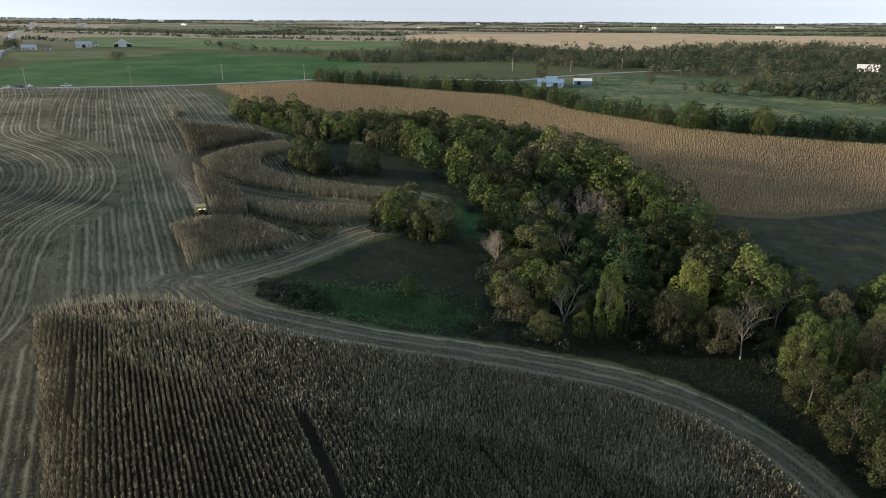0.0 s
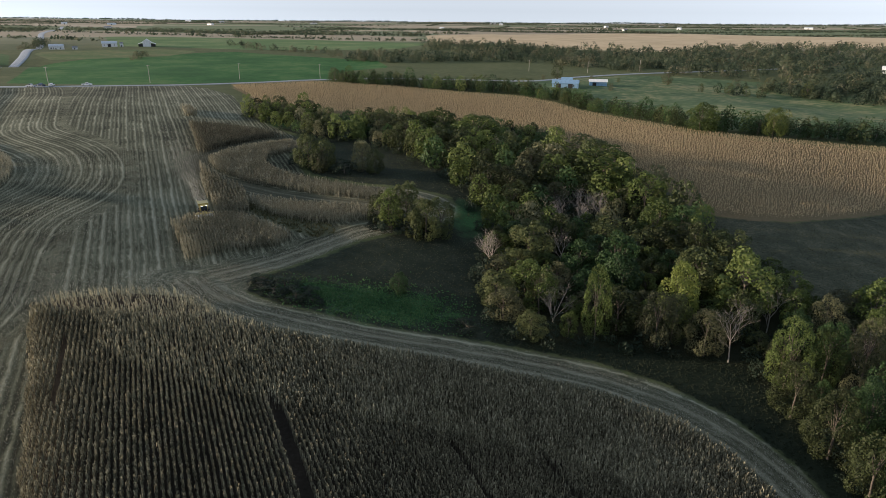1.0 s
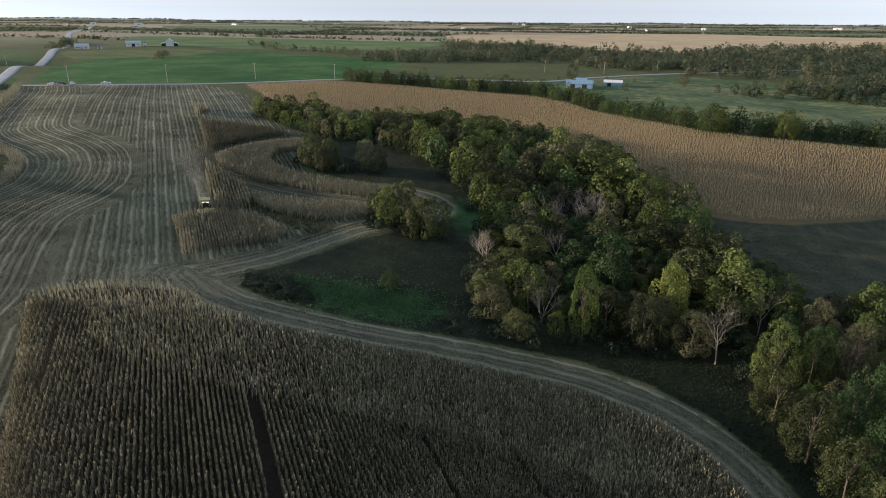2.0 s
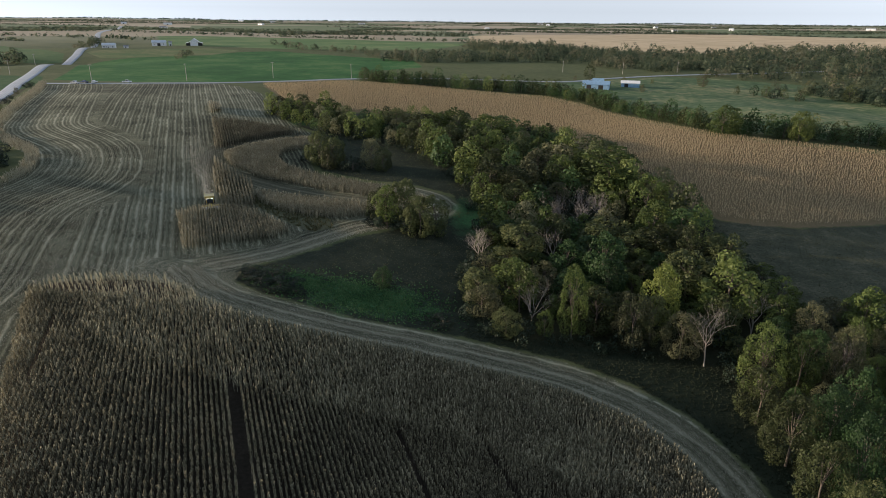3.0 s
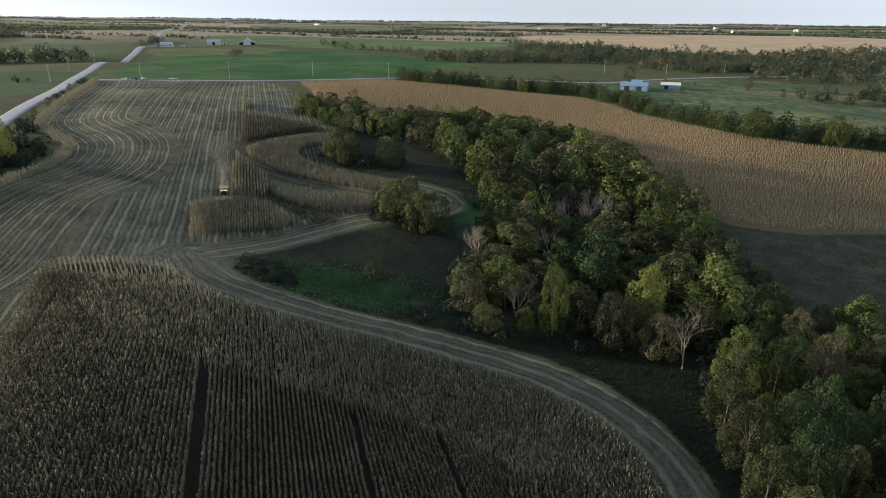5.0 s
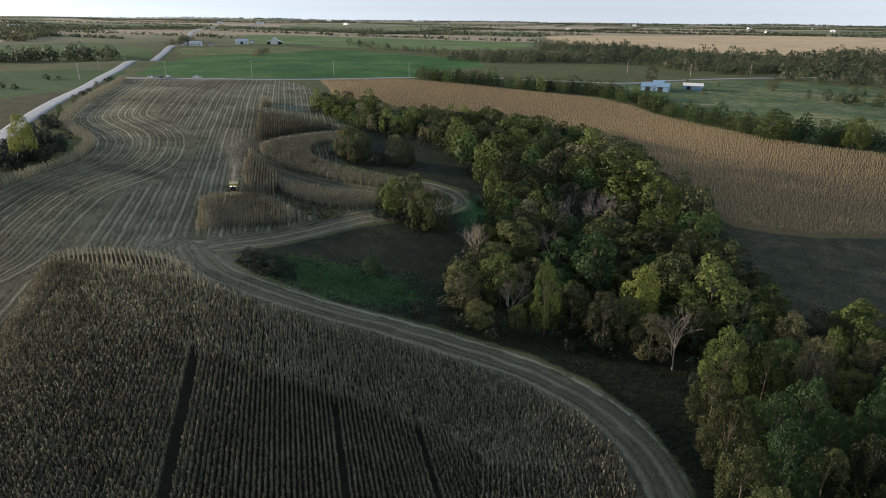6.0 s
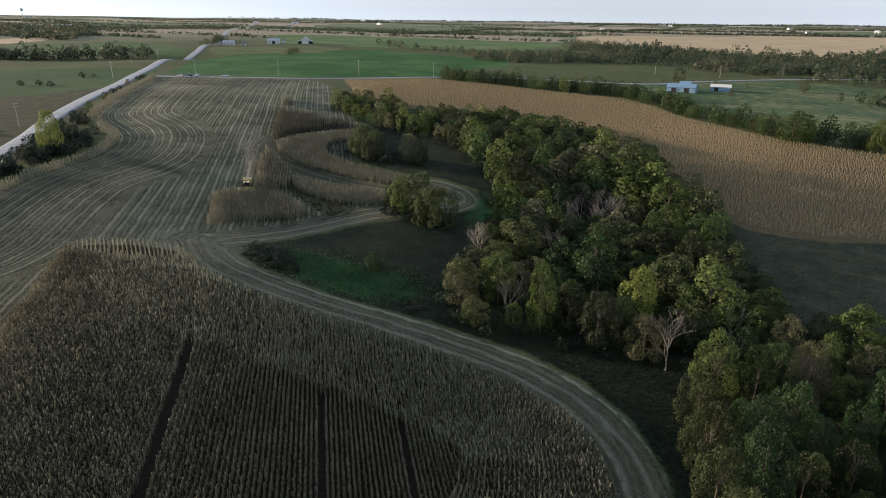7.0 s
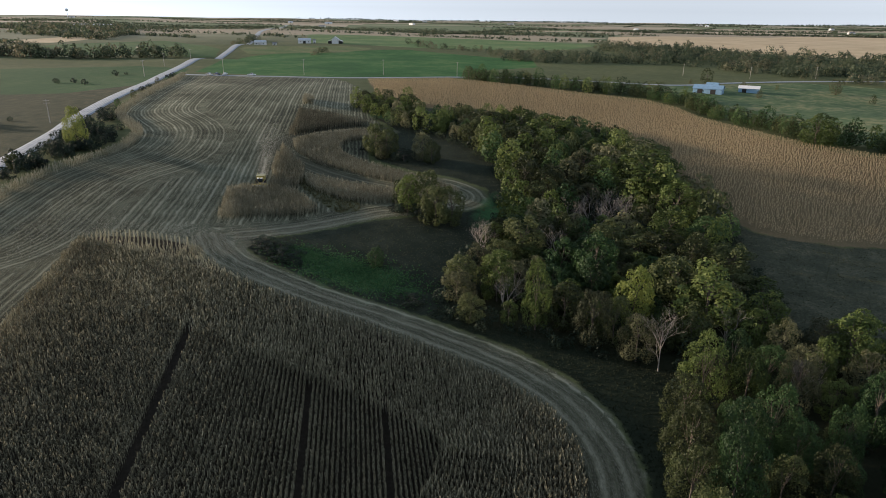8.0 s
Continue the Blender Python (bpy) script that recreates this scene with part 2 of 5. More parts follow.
# ---- materials ----
corn_near_mat = leaf_material("dry corn", [(0.092, 0.085, 0.053), (0.226, 0.208, 0.132), (0.345, 0.320, 0.211), (0.539, 0.503, 0.342)], 0.8, 0.25, 0.55)
corn_far_mat = leaf_material("ripe corn", [(0.423, 0.339, 0.203), (0.574, 0.470, 0.280), (0.664, 0.568, 0.345), (0.622, 0.659, 0.430)], 0.85, 0.3, 0.12)
corn_mid_mat = leaf_material("dry corn amid stubble", [(0.081, 0.075, 0.048), (0.163, 0.152, 0.099), (0.244, 0.228, 0.154), (0.348, 0.333, 0.240)], 0.75, 0.25, 0.5)
leaf_mats = {
    "olive": leaf_material("olive leaves", [(0.031, 0.038, 0.012), (0.071, 0.087, 0.031), (0.109, 0.124, 0.044), (0.152, 0.161, 0.059)], island=0.14),
    "yellow": leaf_material("yellow green leaves", [(0.044, 0.063, 0.014), (0.101, 0.135, 0.033), (0.156, 0.189, 0.051), (0.206, 0.230, 0.073)], island=0.14),
    "green": leaf_material("green leaves", [(0.022, 0.043, 0.014), (0.050, 0.090, 0.028), (0.083, 0.132, 0.043), (0.109, 0.158, 0.054)], island=0.14),
    "brown": leaf_material("russet leaves", [(0.051, 0.056, 0.027), (0.104, 0.106, 0.051), (0.150, 0.151, 0.073), (0.200, 0.195, 0.104)], island=0.14),
    "bright": leaf_material("bright yellow leaves", [(0.088, 0.111, 0.024), (0.158, 0.191, 0.041), (0.224, 0.252, 0.061), (0.289, 0.298, 0.097)], island=0.14),
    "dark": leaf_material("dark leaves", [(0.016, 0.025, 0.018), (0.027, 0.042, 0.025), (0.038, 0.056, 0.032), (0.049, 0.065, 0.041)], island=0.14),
    "far": leaf_material("far leaves", [(0.038, 0.054, 0.032), (0.066, 0.089, 0.050), (0.100, 0.117, 0.063), (0.164, 0.147, 0.091)], island=0.10),
}
bark = plain("bark", (0.10, 0.082, 0.062), 0.9, 0, 0.3, 4)
twig_grey = plain("grey twigs", (0.30, 0.265, 0.225), 0.9, 0, 0.25, 4)
dead_wood = plain("bleached wood", (0.29, 0.26, 0.215), 0.85, 0, 0.2, 5)
pole_wood = plain("weathered pole wood", (0.44, 0.40, 0.34), 0.85, 0, 0.2, 4)
white_paint = plain("white painted boards", (0.72, 0.72, 0.70), 0.6, 0, 0.08, 0.6)
blue_metal = plain("blue roofing metal", (0.25, 0.38, 0.52), 0.45, 0.2, 0.1, 0.5)
pale_metal = plain("pale roofing metal", (0.62, 0.65, 0.68), 0.4, 0.3, 0.1, 0.5)
grey_roof = plain("grey shingle roof", (0.22, 0.22, 0.23), 0.8, 0, 0.2, 1.5)
dark_gap = plain("dark opening", (0.03, 0.028, 0.026), 0.9, 0, 0.2, 1)
rubber = plain("tyre rubber", (0.025, 0.025, 0.026), 0.85, 0, 0.2, 5)
glass = plain("dark cab glass", (0.02, 0.025, 0.03), 0.2, 0, 0.05, 1)
glass.node_tree.nodes["Principled BSDF"].inputs["Specular IOR Level"].default_value = 0.12
gold_paint = plain("yellow machine paint", (0.46, 0.37, 0.11), 0.4, 0, 0.12, 1.2)
steel = plain("worn steel", (0.30, 0.30, 0.30), 0.4, 0.8, 0.2, 3)
white_car = plain("white car paint", (0.78, 0.78, 0.77), 0.25, 0, 0.04, 1)
silver_car = plain("silver car paint", (0.50, 0.53, 0.57), 0.25, 0.3, 0.05, 1)
blue_car = plain("dark blue car paint", (0.03, 0.05, 0.10), 0.2, 0.1, 0.05, 1)
lamp_glass, n, l, b = material("lit headlamp")
b.inputs["Emission Color"].default_value, b.inputs["Emission Strength"].default_value = (1.0, 0.93, 0.8, 1), 1.5

# gravel
gravel, n, l, bsdf = material("pale gravel")
pos = position(n)
side = attr(n, "across")
wheel = math_node(n, l, 'COSINE', math_node(n, l, 'MULTIPLY', side, 3.9))
tone = math_node(n, l, 'ADD', math_node(n, l, 'MULTIPLY', wheel, 0.10), noise_node(n, l, 0.35, 5, 0.7, pos))
l.new(ramp(n, l, tone, [(0.25, (0.20, 0.22, 0.24)), (0.5, (0.32, 0.345, 0.37)), (0.75, (0.42, 0.45, 0.48))]), bsdf.inputs["Base Color"])
bsdf.inputs["Roughness"].default_value = 0.9
bump(n, l, bsdf, noise_node(n, l, 9, 4, 0.7, pos), 0.4, 0.05)

# ground: one sheet whose cover follows the plan of the fields
ZONES = [("crop_hill", CROP_HILL), ("crop_two", CROP_TWO), ("knoll", KNOLL), ("left_brown", LEFT_BROWN), ("left_crop", LEFT_CROP), ("left_green", LEFT_GREEN), ("pasture", PASTURE), ("meadow", MEADOW),
         ("tan_field", TAN_FIELD), ("tan_left", TAN_LEFT), ("shaded_floor", SHADED_FLOOR), ("woodland", WOODS), ("stubble", STUBBLE), ("waterway", WATERWAY), ("basin", BASIN), ("corn_soil", CORN_NEAR), ("corn_soil_far", CORN_FAR)]
ground_mat, n, l, bsdf = material("farmland")
pos = position(n)
n_big, n_mid, n_fine = noise_node(n, l, 0.02, 4, 0.6, pos), noise_node(n, l, 0.16, 5, 0.65, pos), noise_node(n, l, 1.6, 5, 0.75, pos)
n_rag = noise_node(n, l, 0.5, 3, 0.6, pos)


def tones(fac, *cols):
    return ramp(n, l, fac, [(0.28 + 0.46 * i / (len(cols) - 1), c) for i, c in enumerate(cols)])


def both(a, b, w=0.5):
    return math_node(n, l, 'ADD', math_node(n, l, 'MULTIPLY', a, 1 - w), math_node(n, l, 'MULTIPLY', b, w))


# far patchwork of fields
cell = n.new("ShaderNodeTexVoronoi")
cell.distance, cell.feature = 'CHEBYCHEV', 'F1'
cell.inputs["Scale"].default_value, cell.inputs["Randomness"].default_value = 1.0, 0.75
stretch = n.new("ShaderNodeMapping")
stretch.inputs["Scale"].default_value = (0.0011, 0.0026, 0.0)
stretch.inputs["Rotation"].default_value = (0, 0, radians(-12))
l.new(pos, stretch.inputs["Vector"])
l.new(stretch.outputs[0], cell.inputs["Vector"])
sep = n.new("ShaderNodeSeparateColor")
l.new(cell.outputs["Color"], sep.inputs[0])
patch = n.new("ShaderNodeValToRGB")
patch.color_ramp.interpolation = 'CONSTANT'
el = patch.color_ramp.elements
while len(el) < 6:
    el.new(0.5)
for e, (p, c) in zip(el, [(0, (0.40, 0.335, 0.25)), (0.24, (0.15, 0.19, 0.11)), (0.44, (0.50, 0.42, 0.32)), (0.60, (0.13, 0.18, 0.095)), (0.76, (0.21, 0.215, 0.14)), (0.88, (0.42, 0.35, 0.26))]):
    e.position, e.color = p, (*c, 1)
l.new(sep.outputs[0], patch.inputs["Fac"])
far_col = mix(n, l, 0.35, patch.outputs["Color"], tones(n_big, (0.13, 0.15, 0.07), (0.28, 0.24, 0.15)))
grass_col = tones(both(both(n_mid, n_big, 0.5), n_fine, 0.3), (0.050, 0.066, 0.028), (0.092, 0.105, 0.045), (0.16, 0.15, 0.072))
dist_a = attr(n, "near")
col = mix(n, l, math_node(n, l, 'MULTIPLY_ADD', dist_a, 1.0, 0.0, clamp=True), far_col, grass_col)
row_u = attr(n, "rows")
wob = math_node(n, l, 'MULTIPLY_ADD', n_mid, 1.6, math_node(n, l, 'MULTIPLY_ADD', n_big, 2.0, row_u))


def stripes(period, sharp=1.0):
    c = math_node(n, l, 'COSINE', math_node(n, l, 'MULTIPLY', wob, 2 * math.pi / period))
    return math_node(n, l, 'MULTIPLY_ADD', c, 0.5, 0.5)


along_rows = n.new("ShaderNodeCombineXYZ")
l.new(row_u, along_rows.inputs[0])
drift = n.new("ShaderNodeVectorMath")
drift.operation = 'MULTIPLY_ADD'
drift.inputs[1].default_value = (0.03, 0.03, 0.03)
l.new(pos, drift.inputs[0])
l.new(along_rows.outputs[0], drift.inputs[2])
streak = noise_node(n, l, 0.8, 5, 0.8, drift.outputs[0])
swath = math_node(n, l, 'ADD', math_node(n, l, 'MULTIPLY', stripes(6.1), 0.12), math_node(n, l, 'MULTIPLY', math_node(n, l, 'POWER', stripes(3.05), 2.0), 0.40))
swath = math_node(n, l, 'ADD', swath, math_node(n, l, 'MULTIPLY', math_node(n, l, 'MULTIPLY', math_node(n, l, 'POWER', stripes(1.524), 1.8), both(n_mid, streak, 0.6)), 0.95))
sw = both(both(swath, streak, 0.62), both(n_fine, n_mid, 0.35), 0.42)
sw = math_node(n, l, 'ADD', sw, math_node(n, l, 'MULTIPLY_ADD', n_big, 0.5, -0.25))
stub_col = ramp(n, l, sw, [(0.34, (0.034, 0.035, 0.022)), (0.44, (0.090, 0.092, 0.058)), (0.54, (0.165, 0.166, 0.108)), (0.70, (0.35, 0.34, 0.245))])
crop_rows = ramp(n, l, both(n_mid, n_big, 0.7), [(0.38, (0.030, 0.088, 0.022)), (0.5, (0.045, 0.118, 0.030)), (0.62, (0.085, 0.150, 0.046))])
COVER = {
    "crop_hill": crop_rows,
    "crop_two": tones(both(n_mid, n_big, 0.7), (0.077, 0.134, 0.050), (0.121, 0.182, 0.067), (0.220, 0.237, 0.114)),
    "knoll": tones(both(n_mid, n_big, 0.6), (0.06, 0.115, 0.036), (0.12, 0.145, 0.058), (0.22, 0.20, 0.10)),
    "left_crop": tones(both(n_mid, n_big, 0.5), (0.031, 0.069, 0.025), (0.049, 0.092, 0.032), (0.085, 0.117, 0.050)),
    "left_brown": tones(both(n_mid, n_fine, 0.4), (0.026, 0.033, 0.018), (0.057, 0.060, 0.032), (0.115, 0.104, 0.055)),
    "left_green": tones(both(n_mid, n_big, 0.5), (0.055, 0.095, 0.036), (0.080, 0.125, 0.046), (0.13, 0.155, 0.065)),
    "pasture": ramp(n, l, both(n_mid, n_big, 0.55), [(0.38, (0.060, 0.096, 0.045)), (0.5, (0.102, 0.142, 0.065)), (0.60, (0.216, 0.216, 0.110))]),
    "meadow": tones(both(n_fine, n_mid, 0.45), (0.024, 0.030, 0.019), (0.063, 0.068, 0.043), (0.165, 0.158, 0.106)),
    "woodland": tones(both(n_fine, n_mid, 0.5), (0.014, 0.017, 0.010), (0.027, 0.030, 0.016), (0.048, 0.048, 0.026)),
    "tan_field": tones(both(n_mid, n_big, 0.7), (0.384, 0.306, 0.186), (0.504, 0.402, 0.252), (0.624, 0.510, 0.336)),
    "tan_left": tones(both(n_mid, n_big, 0.7), (0.384, 0.306, 0.186), (0.504, 0.402, 0.252), (0.624, 0.510, 0.336)),
    # near-black tones carry the deep shade beside the wood
    "shaded_floor": tones(both(n_fine, n_mid, 0.5), (0.013, 0.018, 0.011), (0.022, 0.028, 0.016), (0.038, 0.044, 0.025)),
    "stubble": stub_col,
    "waterway": tones(both(n_fine, n_mid, 0.5), (0.05, 0.056, 0.032), (0.10, 0.104, 0.058), (0.19, 0.18, 0.115)),
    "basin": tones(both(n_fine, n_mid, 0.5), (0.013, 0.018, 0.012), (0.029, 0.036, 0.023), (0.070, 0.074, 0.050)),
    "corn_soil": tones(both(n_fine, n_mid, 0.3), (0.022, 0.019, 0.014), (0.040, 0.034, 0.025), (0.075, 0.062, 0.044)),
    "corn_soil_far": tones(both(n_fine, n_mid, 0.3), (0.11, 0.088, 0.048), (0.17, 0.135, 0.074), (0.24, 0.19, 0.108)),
}
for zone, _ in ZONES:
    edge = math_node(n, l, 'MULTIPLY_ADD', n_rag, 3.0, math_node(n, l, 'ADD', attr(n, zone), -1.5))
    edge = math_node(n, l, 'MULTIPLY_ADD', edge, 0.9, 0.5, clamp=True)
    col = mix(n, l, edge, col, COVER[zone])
in_lane = math_node(n, l, 'MULTIPLY_ADD', math_node(n, l, 'ADD', attr(n, "lane"), n_rag), 0.5, 0.0, clamp=True)
col = mix(n, l, math_node(n, l, 'MULTIPLY', in_lane, 0.75), col, tones(both(n_fine, streak, 0.5), (0.040, 0.042, 0.027), (0.085, 0.083, 0.055), (0.16, 0.152, 0.105)))
on_track = math_node(n, l, 'MULTIPLY_ADD', math_node(n, l, 'ADD', attr(n, "track"), n_rag), 0.6, 0.0, clamp=True)
wheel_lines = both(both(both(stripes(3.05), stripes(1.524), 0.35), streak, 0.62), both(n_fine, n_mid, 0.3), 0.45)
col = mix(n, l, math_node(n, l, 'MULTIPLY', on_track, 0.8), col, ramp(n, l, wheel_lines, [(0.34, (0.044, 0.043, 0.027)), (0.44, (0.105, 0.104, 0.064)), (0.55, (0.20, 0.195, 0.13)), (0.70, (0.38, 0.36, 0.26))]))
lush = math_node(n, l, 'MULTIPLY_ADD', n_mid, 2.0, math_node(n, l, 'MULTIPLY_ADD', attr(n, "lush"), 1.3, -1.35), clamp=True)
col = mix(n, l, lush, col, tones(both(n_fine, n_mid, 0.4), (0.030, 0.080, 0.030), (0.058, 0.135, 0.048), (0.10, 0.19, 0.075)))
l.new(col, bsdf.inputs["Base Color"])
bsdf.inputs["Roughness"].default_value = 0.95
bsdf.inputs["Specular IOR Level"].default_value = 0.1
in_stubble = math_node(n, l, 'MULTIPLY_ADD', attr(n, "stubble"), 0.5, 0.0, clamp=True)
bump(n, l, bsdf, both(n_fine, math_node(n, l, 'MULTIPLY', swath, in_stubble), 0.3), 0.6, 0.25)


# ---- mesh helpers ----
def mesh_from(name, verts, loops, sizes):
    me = bpy.data.meshes.new(name)
    verts, loops, sizes = np.asarray(verts, np.float32), np.asarray(loops, np.int32), np.asarray(sizes, np.int32)
    me.vertices.add(len(verts))
    me.vertices.foreach_set("co", verts.ravel())
    me.loops.add(len(loops))
    me.loops.foreach_set("vertex_index", loops.ravel())
    me.polygons.add(len(sizes))
    me.polygons.foreach_set("loop_start", np.concatenate([[0], np.cumsum(sizes)[:-1]]).astype(np.int32))
    me.update(calc_edges=True)
    return me


def quads_mesh(name, quads):
    """Loose four-cornered leaves: quads is (count, 4, 3)."""
    quads = np.asarray(quads, np.float32)
    c = len(quads)
    return mesh_from(name, quads.reshape(-1, 3), np.arange(4 * c), np.full(c, 4))


def put_tone(me, tones):
    """One tone a tree, spread over the corners of all its leaves."""
    each = len(me.vertices) // len(tones)
    me.attributes.new("tone", 'FLOAT', 'POINT').data.foreach_set("value", np.repeat(tones, each).astype(np.float32))


def linked(name, me, mat, parent=None, label=""):
    if not me.materials:
        me.materials.append(mat)
    ob = new(name, me)
    if parent:
        ob.parent = parent
    return tagged(ob, label)


def part(name, bm, mat, parent, label=""):
    me = bpy.data.meshes.new(name)
    bm.to_mesh(me)
    bm.free()
    return linked(name, me, mat, parent, label)


def thing(name, m, label, category, group=""):
    ob = new(name)
    ob.matrix_world = m
    return tagged(ob, label, category, group)


def box(bm, lo, hi, bevel=0.0):
    lo, hi = Vector(lo), Vector(hi)
    geom = bmesh.ops.create_cube(bm, size=1, matrix=Matrix.LocRotScale((lo + hi) / 2, None, hi - lo))
    if bevel:
        edges = list({e for v in geom["verts"] for e in v.link_edges})
        bmesh.ops.bevel(bm, geom=edges, offset=bevel, segments=1, affect='EDGES')


def rod(bm, a, b, r1, r2=None, seg=8):
    a, b = Vector(a), Vector(b)
    r2 = r1 if r2 is None else r2
    m = Matrix.Translation((a + b) / 2) @ (b - a).to_track_quat('Z', 'Y').to_matrix().to_4x4()
    bmesh.ops.create_cone(bm, cap_ends=True, segments=seg, radius1=r1, radius2=r2, depth=(b - a).length, matrix=m)


def prism(bm, outline, x0, x1):
    """A profile in (y, z), drawn out along x."""
    v0 = [bm.verts.new((x0, y, z)) for y, z in outline]
    v1 = [bm.verts.new((x1, y, z)) for y, z in outline]
    k = len(outline)
    for i in range(k):
        bm.faces.new((v0[i], v0[(i + 1) % k], v1[(i + 1) % k], v1[i]))
    bm.faces.new(v0[::-1])
    bm.faces.new(v1)
    bmesh.ops.recalc_face_normals(bm, faces=bm.faces[:])


# ---- the ground, one sheet to the horizon ----
def graded(lo, hi, step, end_lo, end_hi):
    core = np.arange(lo, hi + step, step)
    up, s = [core[-1]], step
    while up[-1] < end_hi:
        s *= 1.09
        up.append(up[-1] + s)
    down, s = [core[0]], step
    while down[-1] > end_lo:
        s *= 1.09
        down.append(down[-1] - s)
    return np.concatenate([down[:0:-1], core, up[1:]])


gx, gy = graded(-300, 240, 2.5, -5600, 5600), graded(-10, 480, 2.5, -3000, 5600)
X, Y = np.meshgrid(gx, gy)
Z = ground_z(X, Y)
nx, ny = len(gx), len(gy)
idx = np.arange(nx * ny).reshape(ny, nx)
faces = np.stack([idx[:-1, :-1], idx[:-1, 1:], idx[1:, 1:], idx[1:, :-1]], -1).reshape(-1, 4)
ground_me = mesh_from("ground", np.stack([X, Y, Z], -1).reshape(-1, 3), faces.ravel(), np.full(len(faces), 4))
ground_me.polygons.foreach_set("use_smooth", np.ones(len(faces), bool))
fx, fy = X.ravel(), Y.ravel()


def put_attr(name, values):
    ground_me.attributes.new(name, 'FLOAT', 'POINT').data.foreach_set("value", np.asarray(values, np.float32))


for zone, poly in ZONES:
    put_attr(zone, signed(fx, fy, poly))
put_attr("near", np.clip((1000 - np.hypot(fx + 60, fy - 250)) / 300, 0, 1))
verge_line, t1, t2 = spline(VERGE, 4), spline(TRACK_1, 3), spline(TRACK_2, 3)
d_verge, _ = line_dist(fx, fy, verge_line)
d1, s1 = line_dist(fx, fy, t1)
d2, s2 = line_dist(fx, fy, t2)
rows_u = fx * ROW_N[0] + fy * ROW_N[1]
rows_u = np.where(d_verge < 38, d_verge, rows_u)
rows_u = np.where(d1 < 8.0, d1 * s1 * 0.8, rows_u)
rows_u = np.where((d2 < 6.5) & (d2 < d1), d2 * s2 * 0.8, rows_u)
d3, s3 = line_dist(fx, fy, spline(LANE, 3))
rows_u = np.where(d3 < 6.5, d3 * s3 * 0.8, rows_u)
put_attr("rows", rows_u)
put_attr("track", np.clip(4.4 - np.minimum(d1, d2 + 0.6), -5, 5))
put_attr("lane", np.clip(4.5 - d3, -5, 5))
put_attr("lush", np.maximum.reduce([np.exp(-(((fx - a) / ra) ** 2 + ((fy - b) / rb) ** 2)) for a, b, ra, rb in
                                    ((-10, 128, 16, 9), (-28, 130, 8, 6), (-78, 292, 8, 10), (8, 190, 6, 14))]))
ground = linked("ground", ground_me, ground_mat)
tagged(ground, "rolling farmland with stubble, grass and green crops", "ground", kind="structure")


def ribbon(name, pts, width, lift, mat, label, step=3.0, camber=0.12):
    c = spline(pts, step)
    t = np.gradient(c, axis=0)
    t /= np.linalg.norm(t, axis=1)[:, None]
    nrm = np.stack([-t[:, 1], t[:, 0]], -1)
    offs = np.linspace(-1, 1, 7)
    rowsv, across = [], []
    for o in offs:
        p = c + nrm * (o * width / 2)
        zz = np.maximum(ground_z(p[:, 0], p[:, 1]), ground_z(c[:, 0], c[:, 1]) - 0.3) + lift + camber * (1 - o * o) - (0.5 if abs(o) == 1 else 0)
        rowsv.append(np.column_stack([p, zz]))
        across.append(np.full(len(c), o * width / 2))
    v = np.stack(rowsv, 1).reshape(-1, 3)
    i = np.arange(len(c) * 7).reshape(len(c), 7)
    f = np.stack([i[:-1, :-1], i[:-1, 1:], i[1:, 1:], i[1:, :-1]], -1).reshape(-1, 4)[:, ::-1]
    me = mesh_from(name, v, f.ravel(), np.full(len(f), 4))
    me.attributes.new("across", 'FLOAT', 'POINT').data.foreach_set("value", np.stack(across, 1).ravel().astype(np.float32))
    return tagged(linked(name, me, mat), label, "road", kind="structure")


ribbon("road", ROAD_LEFT, 10.5, 0.25, gravel, "wide pale gravel road over the hills")
ribbon("road", ROAD_FAR, 5.5, 0.25, gravel, "narrow pale gravel lane beside the stubble field")


